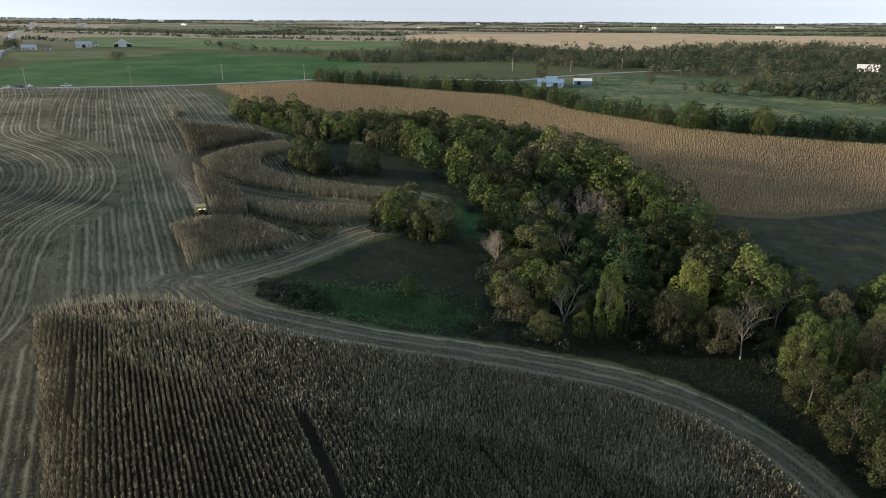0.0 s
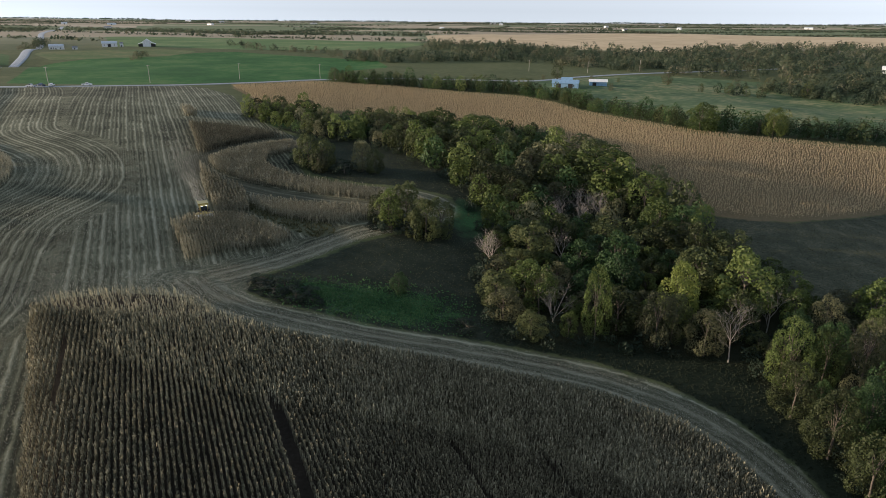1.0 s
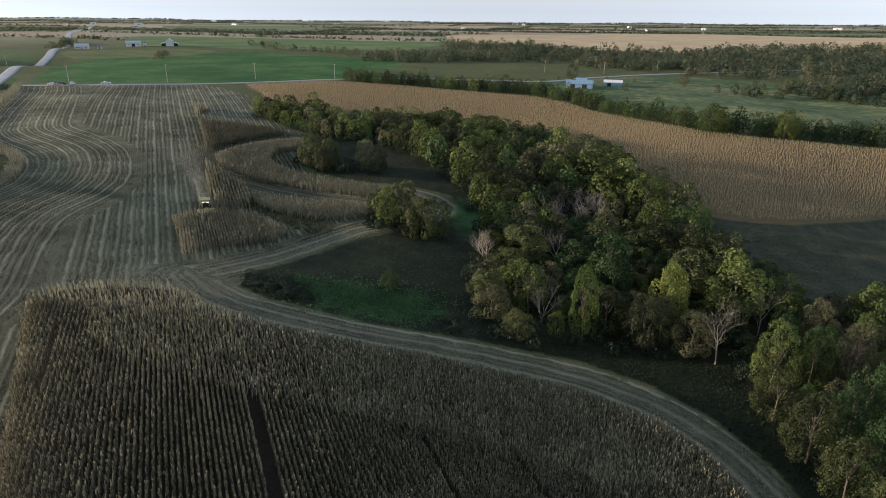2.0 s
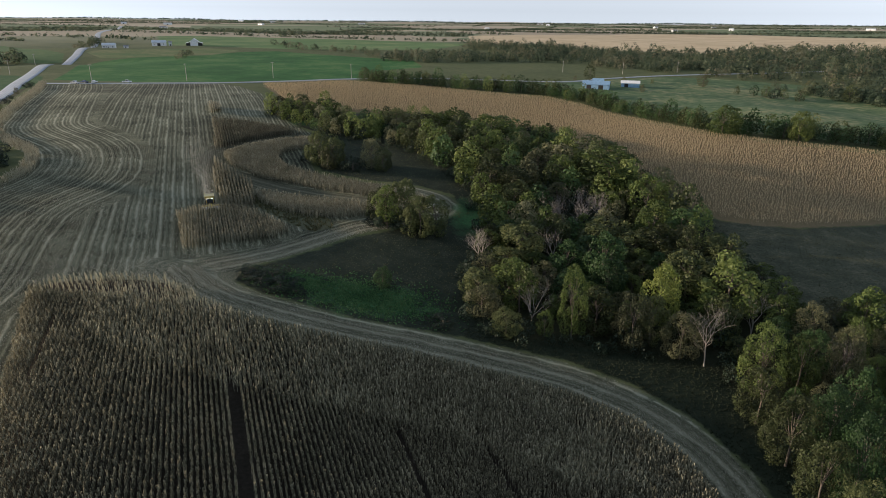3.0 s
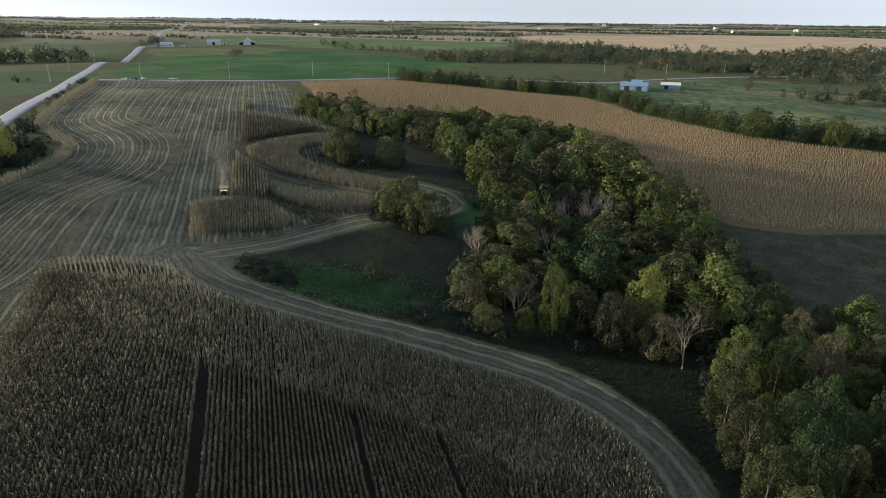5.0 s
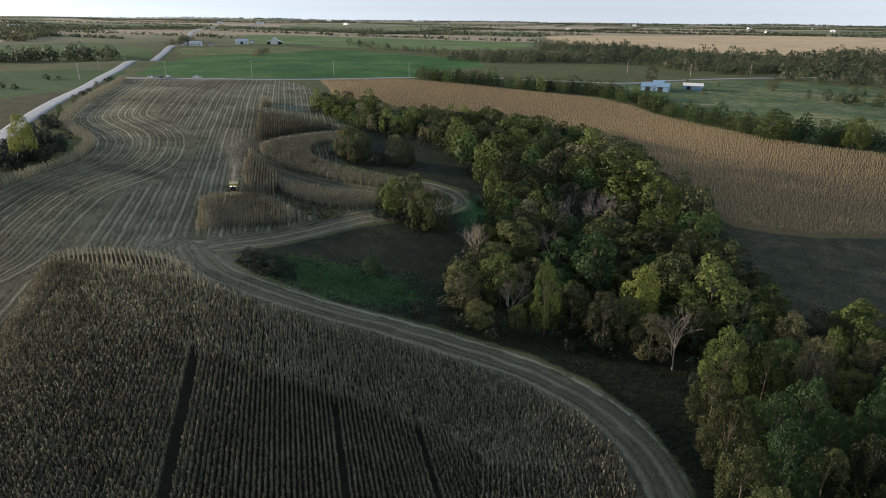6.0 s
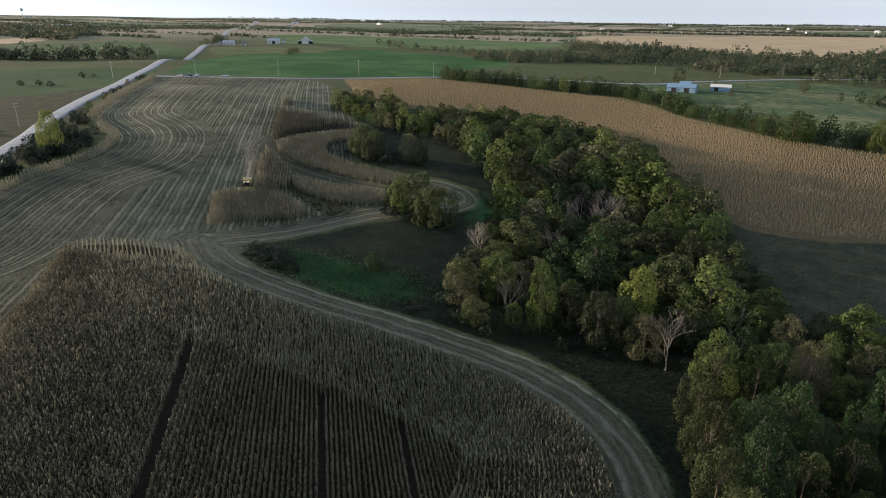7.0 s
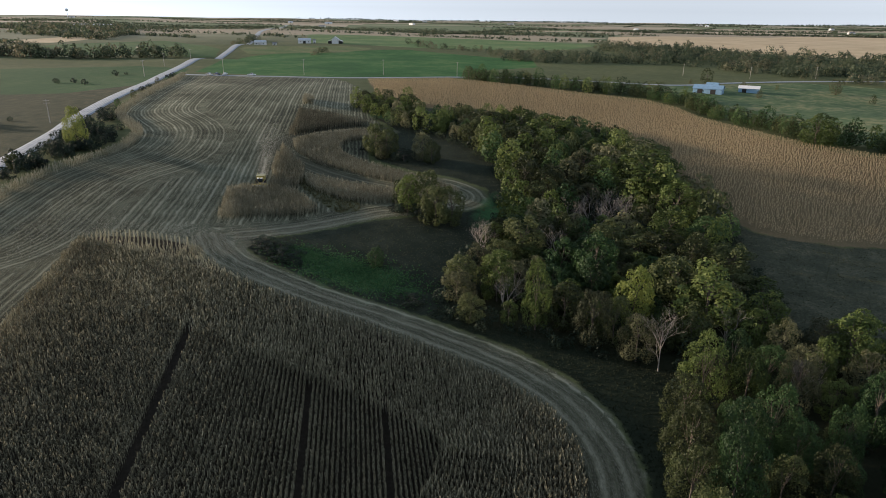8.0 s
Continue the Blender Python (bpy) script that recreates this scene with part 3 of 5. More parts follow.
# ---- corn ----
def corn_plants(kind, count_variants, seed):
    """Dry corn plants as loose leaves: (variants, quads, 4, 3)."""
    r = np.random.default_rng(seed)
    out = []
    for _ in range(count_variants):
        q = []
        h = r.uniform(2.0, 2.5)
        w = {"near": 0.03, "row": 0.028, "mid": 0.05, "far": 0.08}[kind]
        for a in {"far": (), "mid": (0.0,), "near": (0.8,), "row": (0.8,)}[kind]:
            c, s = math.cos(a) * w, math.sin(a) * w
            q.append([(-c, -s, 0), (c, s, 0), (c * 0.5, s * 0.5, h), (-c * 0.5, -s * 0.5, h)])
        tw, tx, ty = {"near": 0.03, "row": 0.03, "mid": 0.045, "far": 0.09}[kind], r.uniform(-0.15, 0.15), r.uniform(-0.15, 0.15)
        for a in ((0.4, 1.97) if kind == "far" else (0.4,)):  # upright tassel and top leaves
            c, s = math.cos(a) * tw, math.sin(a) * tw
            q.append([(-c, -s, h * 0.82), (c, s, h * 0.82), (c * 0.5 + tx, s * 0.5 + ty, h * 1.05), (-c * 0.5 + tx, -s * 0.5 + ty, h * 1.05)])
        k, wl, ln = {"near": (6, 0.050, 0.22), "row": (8, 0.066, 0.27), "mid": (5, 0.06, 0.36), "far": (3, 0.11, 0.42)}[kind]
        for i in range(k):
            a = r.uniform(0, 2 * math.pi)
            z0 = h * (0.42 + 0.55 * (i + r.uniform(0, 1)) / k)
            dx, dy = math.cos(a), math.sin(a)
            px, py = -dy * wl, dx * wl
            l1, l2 = ln * r.uniform(0.4, 0.7), ln * r.uniform(0.6, 1.05)
            z1, z2 = z0 + r.uniform(0.05, 0.25), z0 - r.uniform(0.15, 0.55)
            a0, a1 = (dx * 0.02, dy * 0.02, z0), (dx * l1, dy * l1, z1)
            a2 = (dx * l2, dy * l2, z2)
            q.append([(a0[0] - px, a0[1] - py, a0[2]), (a0[0] + px, a0[1] + py, a0[2]), (a1[0] + px, a1[1] + py, a1[2]), (a1[0] - px, a1[1] - py, a1[2])])
            if kind != "far":
                q.append([(a1[0] - px, a1[1] - py, a1[2]), (a1[0] + px, a1[1] + py, a1[2]), (a2[0] + px * 0.3, a2[1] + py * 0.3, a2[2]), (a2[0] - px * 0.3, a2[1] - py * 0.3, a2[2])])
        out.append(q)
    return np.array(out)


def corn_field(name, pts, kind, mat, label, seed, lean=0.08, size=1.0):
    r = np.random.default_rng(seed)
    temp = corn_plants(kind, 24, seed)
    c = len(pts)
    q = temp[r.integers(0, len(temp), c)]
    a = r.uniform(0, 2 * math.pi, c)
    s = r.uniform(*((0.93, 1.06) if kind == "far" else (0.82, 1.16)), c) * size
    ca, sa = (np.cos(a) * s)[:, None, None], (np.sin(a) * s)[:, None, None]
    lx, ly = r.normal(0, lean, c)[:, None, None], r.normal(0, lean, c)[:, None, None]
    x = q[..., 0] * ca - q[..., 1] * sa + q[..., 2] * lx + pts[:, 0][:, None, None]
    y = q[..., 0] * sa + q[..., 1] * ca + q[..., 2] * ly + pts[:, 1][:, None, None]
    z = q[..., 2] * s[:, None, None] + ground_z(pts[:, 0], pts[:, 1])[:, None, None]
    me = quads_mesh(name, np.stack([x, y, z], -1).reshape(-1, 4, 3))
    return tagged(linked(name, me, mat), label, "corn field", kind="stuff")


def row_points(poly, spacing, along, seed, course=ROW, jit=0.06):
    """Plan points on straight rows within a polygon."""
    r = np.random.default_rng(seed)
    p = np.array(poly)
    nrm = np.array((-course[1], course[0]))
    us, vs = p @ nrm, p @ course
    u = np.arange(math.floor(us.min() / spacing) * spacing, us.max(), spacing)
    v = np.arange(vs.min(), vs.max(), along)
    U, V = np.meshgrid(u, v)
    U, V = U.ravel() + r.normal(0, jit, U.size), V.ravel() + r.uniform(-along / 2, along / 2, U.size)
    q = U[:, None] * nrm + V[:, None] * course
    return q[inside(q[:, 0], q[:, 1], poly)]


top_line = spline(CORN_TOP[2:], 0.8)
HEAD = 24.0
tt = np.gradient(top_line, axis=0)
tt /= np.linalg.norm(tt, axis=1)[:, None]
tn = np.stack([tt[:, 1], -tt[:, 0]], -1)  # to the right of its course: into the field
seg = np.concatenate([[0], np.cumsum(np.linalg.norm(np.diff(top_line, axis=0), axis=1))])
head = []
for k in range(int(HEAD / 0.762)):
    o = 0.5 + 0.762 * k
    s = np.arange(0, seg[-1], 0.38) + rng.uniform(-0.1, 0.1)
    p = np.column_stack([np.interp(s, seg, top_line[:, i]) + o * np.interp(s, seg, tn[:, i]) for i in (0, 1)])
    head.append(np.column_stack([p, np.full(len(p), o)]))
head = np.vstack(head)
dist, _ = line_dist(head[:, 0], head[:, 1], top_line[::3])
keep = (dist > head[:, 2] - 0.25) & inside(head[:, 0], head[:, 1], CORN_NEAR)
head = head[keep, :2] + rng.normal(0, 0.04, (keep.sum(), 2))
main = row_points(CORN_NEAR, 0.762, 0.35, 3, ROW, 0.035)
dist, _ = line_dist(main[:, 0], main[:, 1], top_line[::3])
u = main @ ROW_N
missing = np.zeros(len(main), bool)
for gap_u, lo, hi, half in ((18.0, 0, 85, 0.72), (41.3, 0, 79, 0.45), (54.3, 0, 84, 0.36), (-12.3, 75, 96, 0.6)):
    missing |= (np.abs(u - gap_u) < half) & (main[:, 1] > lo) & (main[:, 1] < hi)
behind = (main - top_line[0]) @ (top_line[2] - top_line[0]) < 0.4
main = main[((dist > HEAD + 0.3) | behind) & ~missing]
CORNER = [(-73, 101), (-77, 106), (-76, 112), (-66, 118), (-54, 121), (-49, 117), (-55, 110.5), (-64, 107.5)]
corner = row_points(CORNER, 0.95, 0.30, 4, np.array((0.70, -0.714)), 0.05)
corner = corner[inside(corner[:, 0], corner[:, 1], CORN_NEAR) & (rng.random(len(corner)) > 0.4)]
head = head[~inside(head[:, 0], head[:, 1], CORNER)]
main = main[rng.random(len(main)) > 0.03]
near_pts = np.vstack([head, corner])
near_pts = near_pts[rng.random(len(near_pts)) > 0.40]
corn_field("corn_field", near_pts, "near", corn_near_mat, "dense dry brown corn on a headland beside a mown track", 11, 0.03)
corn_field("corn_field", main, "row", corn_near_mat, "dry brown corn standing in straight rows", 12, 0.02, 0.96)
HARVESTER = np.array((-69.2, 173.2))  # place of the combine, heading down the rows
isl = {"mid": [(BAND_C, (0.9, -0.42)), (BAND_D, (0.93, -0.36)), (WEDGE, ROW), (STRIP_A, ROW), (STRIP_B, ROW), (STRIP_C, ROW)]}
for i, (poly, course) in enumerate(isl["mid"]):
    c = np.array(course) / np.hypot(*course)
    pts = row_points(poly, 0.762 if i in (0, 1, 2) else 1.0, 0.34 if i < 3 else 0.22, 20 + i, c)
    rel = pts - HARVESTER
    pts = pts[~((np.abs(rel @ ROW_N) < 3.3) & (rel @ ROW < 4.2) & (rel @ ROW > -12))]
    corn_field("corn_field", pts, "mid", corn_mid_mat, "uncut strip of tall dry corn amid harvested stubble", 30 + i, 0.05, 1.02 if i < 3 else 1.15)
far_pts = row_points(CORN_FAR, 1.0, 0.95, 40, np.array((0.93, 0.36)) / np.hypot(0.93, 0.36), 0.2)
corn_field("corn_field", far_pts, "far", corn_far_mat, "broad golden field of ripe dry corn on a slope", 41)
vl = spline(VERGE, 0.8)
vt = np.gradient(vl, axis=0)
vt /= np.linalg.norm(vt, axis=1)[:, None]
vn = np.stack([vt[:, 1], -vt[:, 0]], -1)
strip_pts = np.vstack([vl + vn * (o - 0.5) + rng.normal(0, 0.1, vl.shape) for o in np.arange(0, 4.5, 0.76)])
corn_field("corn_strip", strip_pts, "mid", corn_mid_mat, "narrow winding strip of dry corn along the roadside thicket", 50, 0.08, 1.05)


# ---- trees ----
def crown_mesh(name, seed, h, r, count, leaf, base=0.22, lobes=18, flat=1.0, lob=(0.24, 0.46), ruffle=0.28):
    """A dome of leafy bosses: small bent leaves on the outer side of each boss, with hollows between."""
    g = np.random.default_rng(seed)
    k = np.arange(lobes) + g.uniform(0, 1, lobes)
    up = 1 - 1.93 * (k + 0.1) / (lobes + 0.2)
    az = k * 2.39996 + g.normal(0, 0.35, lobes)
    zc, top, bot = h * (0.42 + 0.3 * base), h * (0.58 - 0.3 * base) * flat, h * (0.42 - 0.7 * base)
    lr = r * g.uniform(*lob, lobes)
    wide = np.sqrt(np.clip(1 - up ** 2, 0, 1)) * np.where(up < 0, 1.0 + 0.5 * up ** 2, 1.0)
    reach = np.clip(r - lr * 0.75, 0.1, None) * g.uniform(0.82, 1.12, lobes)
    cen = np.column_stack([np.cos(az) * wide * reach, np.sin(az) * wide * reach, zc + np.where(up > 0, up * (top - lr * 0.7), up * (bot - lr * 0.4)) * g.uniform(0.9, 1.1, lobes)])
    pick = g.choice(lobes, count * 3, p=lr ** 2 / (lr ** 2).sum())
    d = g.normal(size=(count * 3, 3))
    out = cen[pick] - np.array((0, 0, zc))
    d += 0.55 * out / (np.linalg.norm(out, axis=1)[:, None] + 1e-6) + np.array((0, 0, 0.25))
    d /= np.linalg.norm(d, axis=1)[:, None]
    p = cen[pick] + d * (lr[pick] * g.uniform(0.72, 1.12, len(pick)))[:, None] * np.array((1, 1, 1.12))
    deep = np.zeros(len(p), bool)
    for i in range(lobes):
        deep |= (pick != i) & (np.linalg.norm(p - cen[i], axis=1) < 0.78 * lr[i])
    keep = np.concatenate([np.flatnonzero(~deep), np.flatnonzero(deep)])[:count]
    p, d = p[keep], d[keep]
    nrm = d + g.normal(0, ruffle, d.shape)
    nrm /= np.linalg.norm(nrm, axis=1)[:, None]
    t = np.cross(nrm, g.normal(size=d.shape))
    t /= np.linalg.norm(t, axis=1)[:, None]
    b = np.cross(nrm, t)
    s = (leaf * g.uniform(0.55, 1.3, count))[:, None]
    w = s * g.uniform(0.5, 0.85, count)[:, None]
    q = np.stack([p - t * s, p + b * w - nrm * s * 0.15, p + t * s, p - b * w - nrm * s * 0.15], 1)
    q[..., 2] = np.maximum(q[..., 2], 0.15)
    return quads_mesh(name, q), cen


def tube(v, f, pts, radii, sides=5):
    """Adds a tapered bent limb to the lists v (verts) and f (faces)."""
    pts = [Vector(p) for p in pts]
    start = len(v)
    for i, (p, r) in enumerate(zip(pts, radii)):
        d = (pts[min(i + 1, len(pts) - 1)] - pts[max(i - 1, 0)]).normalized()
        a = d.orthogonal().normalized()
        b = d.cross(a)
        for k in range(sides):
            w = 2 * math.pi * k / sides
            v.append(tuple(p + a * math.cos(w) * r + b * math.sin(w) * r))
    for i in range(len(pts) - 1):
        for k in range(sides):
            a0, b0 = start + i * sides + k, start + i * sides + (k + 1) % sides
            f.append((a0, b0, b0 + sides, a0 + sides))


def limbs_mesh(name, v, f):
    return mesh_from(name, v, np.array(f).ravel(), np.full(len(f), 4))


def trunk_mesh(name, seed, h, cen):
    g = random.Random(seed)
    v, f = [], []
    top = Vector((g.uniform(-0.4, 0.4), g.uniform(-0.4, 0.4), h * 0.75))
    mid = Vector((g.uniform(-0.3, 0.3), g.uniform(-0.3, 0.3), h * 0.35))
    tube(v, f, [(0, 0, -0.4), (0, 0, 0.3), mid, top], [0.30, 0.22, 0.16, 0.04], 6)
    for c in cen[:9]:
        c = Vector(c)
        s = mid.lerp(top, g.uniform(0, 0.6)) if c.z > h * 0.4 else mid * g.uniform(0.5, 0.9)
        e = s.lerp(c, 0.9)
        m = s.lerp(e, 0.5) + Vector((0, 0, -0.2))
        tube(v, f, [s, m, e], [0.09, 0.06, 0.02], 4)
    return limbs_mesh(name, v, f)


def bare_mesh(name, seed, h, spread=0.55, levels=5, stems=1, thick=0.24):
    g = random.Random(seed)
    v, f = [], []

    def grow(p, d, ln, r, lev):
        bend = Vector((g.uniform(-1, 1), g.uniform(-1, 1), g.uniform(-0.3, 0.5)))
        q = p + d * ln * 0.5 + bend * ln * 0.05
        e = p + (d + bend * 0.12).normalized() * ln
        tube(v, f, [p, q, e], [r, r * 0.8, r * 0.6], 6 if lev > 3 else 3)
        if lev == 0:
            return
        for i in range(4 if lev == levels else 3):
            side = Vector((g.uniform(-1, 1), g.uniform(-1, 1), g.uniform(-0.15, 0.25))).normalized()
            nd = (d + side * spread * g.uniform(0.7, 1.5) + Vector((0, 0, 0.22))).normalized()
            grow(p.lerp(e, g.uniform(0.35, 1.0) if i else 1.0), nd, ln * g.uniform(0.6, 0.86), r * g.uniform(0.45, 0.6), lev - 1)

    for s in range(stems):
        d = Vector((g.uniform(-0.35, 0.35) * (stems > 1), g.uniform(-0.35, 0.35) * (stems > 1), 1)).normalized()
        grow(Vector((g.uniform(-0.4, 0.4) * (stems > 1), g.uniform(-0.4, 0.4) * (stems > 1), -0.3)), d, h * 0.25, thick, levels)
    return limbs_mesh(name, v, f)


TREE_KINDS = {  # height, radius, leaves, leaf size, crown base, lobes
    "olive": (12.0, 4.4, 3000, 0.27, 0.06, 32), "yellow": (12.5, 4.2, 2900, 0.26, 0.05, 30), "green": (12.0, 4.6, 3200, 0.27, 0.06, 34),
    "brown": (11.0, 4.3, 2600, 0.25, 0.08, 30), "bright": (11.0, 5.0, 4600, 0.22, 0.12, 34), "dark": (7.0, 4.2, 1000, 0.30, 0.02, 16)}
TREE_LABELS = {"olive": "leafy tree with dull olive autumn foliage", "yellow": "tree with yellowing light green foliage", "green": "full round tree with green foliage",
               "brown": "tree with thin russet brown foliage", "bright": "rounded tree with vivid yellow-green foliage", "dark": "dense dark green understory shrub"}
protos = {}


def tree(kind, x, y, size=1.0, variant=0, tall=1.0, group="trees of the creek wood", name="tree", distant=False):
    fine = y < 128 and not distant and name == "tree"
    m = Matrix.LocRotScale((x, y, gz(x, y) - 0.05), Euler((0, 0, (x * 12.9 + y * 7.3) % 6.28)), (size, size, size * tall))
    key = (kind, variant, distant, name, fine)
    if key in protos:
        return copy_thing(protos[key], m)
    h, r, c, leaf, base, lobes = TREE_KINDS[kind]
    seed = 100 + 17 * variant + 7 * list(TREE_KINDS).index(kind)
    e = tagged(new(name), TREE_LABELS[kind], "shrub" if kind == "dark" else "tree", group)
    if distant:
        c, leaf, base = 650, 0.40, 0.03
    if fine:
        c, leaf, lobes = int(c * 2.0), leaf * 0.62, lobes + 14
    if name == "bush":
        base = 0.0
    cm, cen = crown_mesh("crown", seed, h, r, c, leaf, base, lobes, 1.0, (0.18, 0.34) if fine else (0.22, 0.42), 0.45)
    linked("crown", cm, leaf_mats[kind], e)
    linked("trunk", trunk_mesh("trunk", seed, h, cen), bark, e)
    protos[key] = e
    e.matrix_basis = m
    return e


def bare_tree(x, y, h, seed, label, spread=0.55, stems=1, turn=0.0, lean=0.0, levels=5, mat=None, thick=0.19):
    e = thing("bare_tree", pose(x, y, gz(x, y), 0, lean, turn), label, "tree", "leafless trees of the creek wood")
    linked("limb", bare_mesh("limb", seed, h, spread, levels, stems, thick), mat or dead_wood, e)
    return e


# crowns told apart from one another: kind, x, y, radius, height
CROWNS = [("bright", 57.5, 135.5, 5.0, 14.5), ("brown", 49.5, 124, 5.0, 13), ("green", 46.5, 151.5, 6.0, 15.5), ("yellow", 63, 176.5, 6.3, 15), ("yellow", 65.5, 197.5, 7.0, 15),
          ("olive", 69.5, 162.5, 5.0, 13), ("yellow", 73, 137, 5.5, 14.5), ("yellow", 71.8, 111, 4.8, 15.5), ("yellow", 82.7, 132, 3.8, 11), ("olive", 14.5, 209, 6.5, 13),
          ("olive", 22.5, 207, 6.5, 12.5), ("olive", 23, 199, 6.0, 10), ("green", 21, 187, 5.0, 8.5), ("olive", 25, 162, 5.0, 12), ("yellow", 25, 134.5, 5.0, 14),
          ("olive", 15, 136.5, 3.6, 8), ("yellow", 36.6, 125.5, 3.4, 14), ("green", 82.5, 98, 4.4, 15.5), ("yellow", 79.8, 112.5, 4.2, 13), ("brown", 88.3, 113.5, 4.3, 12.5),
          ("yellow", 93, 120, 3.4, 13.5), ("brown", 87.4, 127.5, 4.5, 11.5), ("olive", 68.7, 101.5, 4.8, 12), ("yellow", -12.5, 285, 7.0, 14), ("yellow", -4, 281, 6.0, 13),
          ("olive", -20, 279, 6.5, 12), ("olive", -33, 290, 6.5, 11), ("brown", -27, 287, 5.0, 10), ("yellow", 12, 268, 8.0, 13), ("yellow", 32, 257, 6.5, 11), ("green", 40.5, 273, 5.5, 12),
          ("olive", 52, 241, 7.5, 13.5), ("yellow", 58, 232, 5.0, 12), ("green", 16, 310, 6.0, 12.5), ("yellow", 55, 217.5, 8.0, 14.5), ("yellow", 20.6, 236, 6.5, 13),
          ("brown", 31.8, 233, 6.0, 12), ("yellow", 39, 225, 4.0, 10), ("yellow", 47, 233, 6.0, 12), ("green", 35.4, 265, 3.5, 9), ("olive", 62.5, 168, 5.5, 11), ("olive", 35, 172, 4.5, 11),
          ("green", 73.4, 185, 6.0, 12), ("olive", 56, 165.5, 5.0, 10), ("olive", 54, 127, 4.5, 11), ("brown", 59.4, 121.5, 5.0, 10.5), ("olive", 66, 147, 5.0, 13), ("olive", 69.6, 90, 5.5, 14),
          ("green", 77, 93, 5.0, 14.5), ("yellow", 100.7, 132.5, 3.5, 11), ("brown", 101.9, 123.4, 4.5, 10), ("green", 100, 108.8, 4.5, 12), ("olive", 90, 89, 4.0, 12),
          ("olive", 69.9, 79, 5.0, 14), ("green", 75.3, 80.5, 5.0, 14.5), ("green", 86, 95, 4.0, 11), ("green", 93.8, 100.4, 4.0, 10), ("brown", 37, 206, 5.0, 10), ("olive", -4, 260, 5.5, 11),
          ("olive", -19, 268, 5.5, 11), ("olive", 42.3, 130, 4.0, 10), ("olive", -88, 298, 4.5, 8), ("olive", -95, 305, 4.5, 8), ("brown", -80, 303, 5.0, 9), ("brown", -51, 276, 4.0, 8),
          ("brown", -87, 317, 5.0, 9), ("olive", -72, 309, 5.0, 9), ("olive", 72, 72, 4.5, 12), ("olive", 83, 86, 4.0, 11)]
taken = []
for i, (kind, x, y, r, h) in enumerate(CROWNS):
    r *= 0.86 if y < 125 else 0.93
    s = r / TREE_KINDS[kind][1]
    tree(kind, x, y, s, i % 3, h / (TREE_KINDS[kind][0] * s))
    taken.append((x, y, r))
bare_tree(64, 119.5, 21.0, 5, "tall leafless tree with bleached spreading branches", 0.72, 1, 40, 0, 5, None, 0.18)
bare_tree(77.3, 132, 17.5, 9, "leaning leafless tree with a pale crooked trunk", 0.66, 1, 10, 8, 5, None, 0.18)
bare_tree(33.8, 164, 16.0, 12, "slender leafless tree with a pale trunk", 0.7, 1, 120, 2, 5)
for i, (x, y) in enumerate([(39, 196), (45, 199), (42, 190), (34, 191), (90, 118), (15, 158), (28, 130.5), (50, 196)]):
    bare_tree(x, y, 15.0, 40 + i % 3, "leafless grey-brown tree with a twiggy crown", 0.75, 2, 50 * i, 0, 5, twig_grey, 0.16)
    taken.append((x, y, 4.0))
taken += [(64, 119.5, 3.5), (77.3, 132, 2.5), (33.8, 164, 2.5)]


def scatter(name, kind, spots, label, seed, quads=420, variants=4, leaf=None, category="undergrowth"):
    """Many trees or shrubs of one kind, joined: spots are (x, y, size)."""
    h, r, c, lf, base, lobes = TREE_KINDS[kind if kind in TREE_KINDS else "olive"]
    temps = []
    for i in range(variants):
        me, _ = crown_mesh("temp", seed + i, h, r, quads, leaf or lf * 1.7, min(base, 0.1), lobes)
        co = np.empty(len(me.vertices) * 3, np.float32)
        me.vertices.foreach_get("co", co)
        temps.append(co.reshape(-1, 4, 3))
        bpy.data.meshes.remove(me)
    g = np.random.default_rng(seed)
    out = []
    for i, (x, y, s) in enumerate(spots):
        a = g.uniform(0, 6.28)
        q = temps[i % variants] * (s * np.array((1, 1, g.uniform(0.85, 1.15))))
        ca, sa = math.cos(a), math.sin(a)
        out.append(np.stack([q[..., 0] * ca - q[..., 1] * sa + x, q[..., 0] * sa + q[..., 1] * ca + y, q[..., 2] + gz(x, y)], -1))
    me = quads_mesh(name, np.concatenate(out))
    put_tone(me, g.uniform(0.02, 0.5, len(out)) if category == "woods" else g.uniform(-0.15, 0.2, len(out)))
    return tagged(linked(name, me, leaf_mats[kind]), label, category, kind="stuff")


g = np.random.default_rng(5)
wp = np.array(WOODS)
tries = np.column_stack([g.uniform(wp[:, 0].min(), wp[:, 0].max(), 9000), g.uniform(wp[:, 1].min(), wp[:, 1].max(), 9000)])
tries = tries[(signed(tries[:, 0], tries[:, 1], WOODS) > 1.5)]
order = ("olive", "green", "yellow", "olive", "brown", "yellow")
count = 0
stand = {k: [] for k in ("olive", "green", "yellow", "brown")}
for x, y in tries:
    shrubby = x > 66 and y < 122
    fill = float(g.uniform(2.8, 4.6)) * (0.85 if shrubby else 0.8 if y > 262 else 1.15 if y > 200 else 1.0)
    if min(math.hypot(x - a, y - b) - 0.8 * r for a, b, r in taken) < 0.62 * fill:
        continue
    kind = order[(count + count // 7) % 6]
    tall = float(g.uniform(1.9, 2.5)) * fill
    if y < 175:
        size = fill / TREE_KINDS[kind][1]
        tree(kind, float(x), float(y), size, count % 3, tall / (TREE_KINDS[kind][0] * size))
    else:
        stand[kind].append((float(x), float(y), fill / TREE_KINDS[kind][1]))
    taken.append((float(x), float(y), fill))
    count += 1
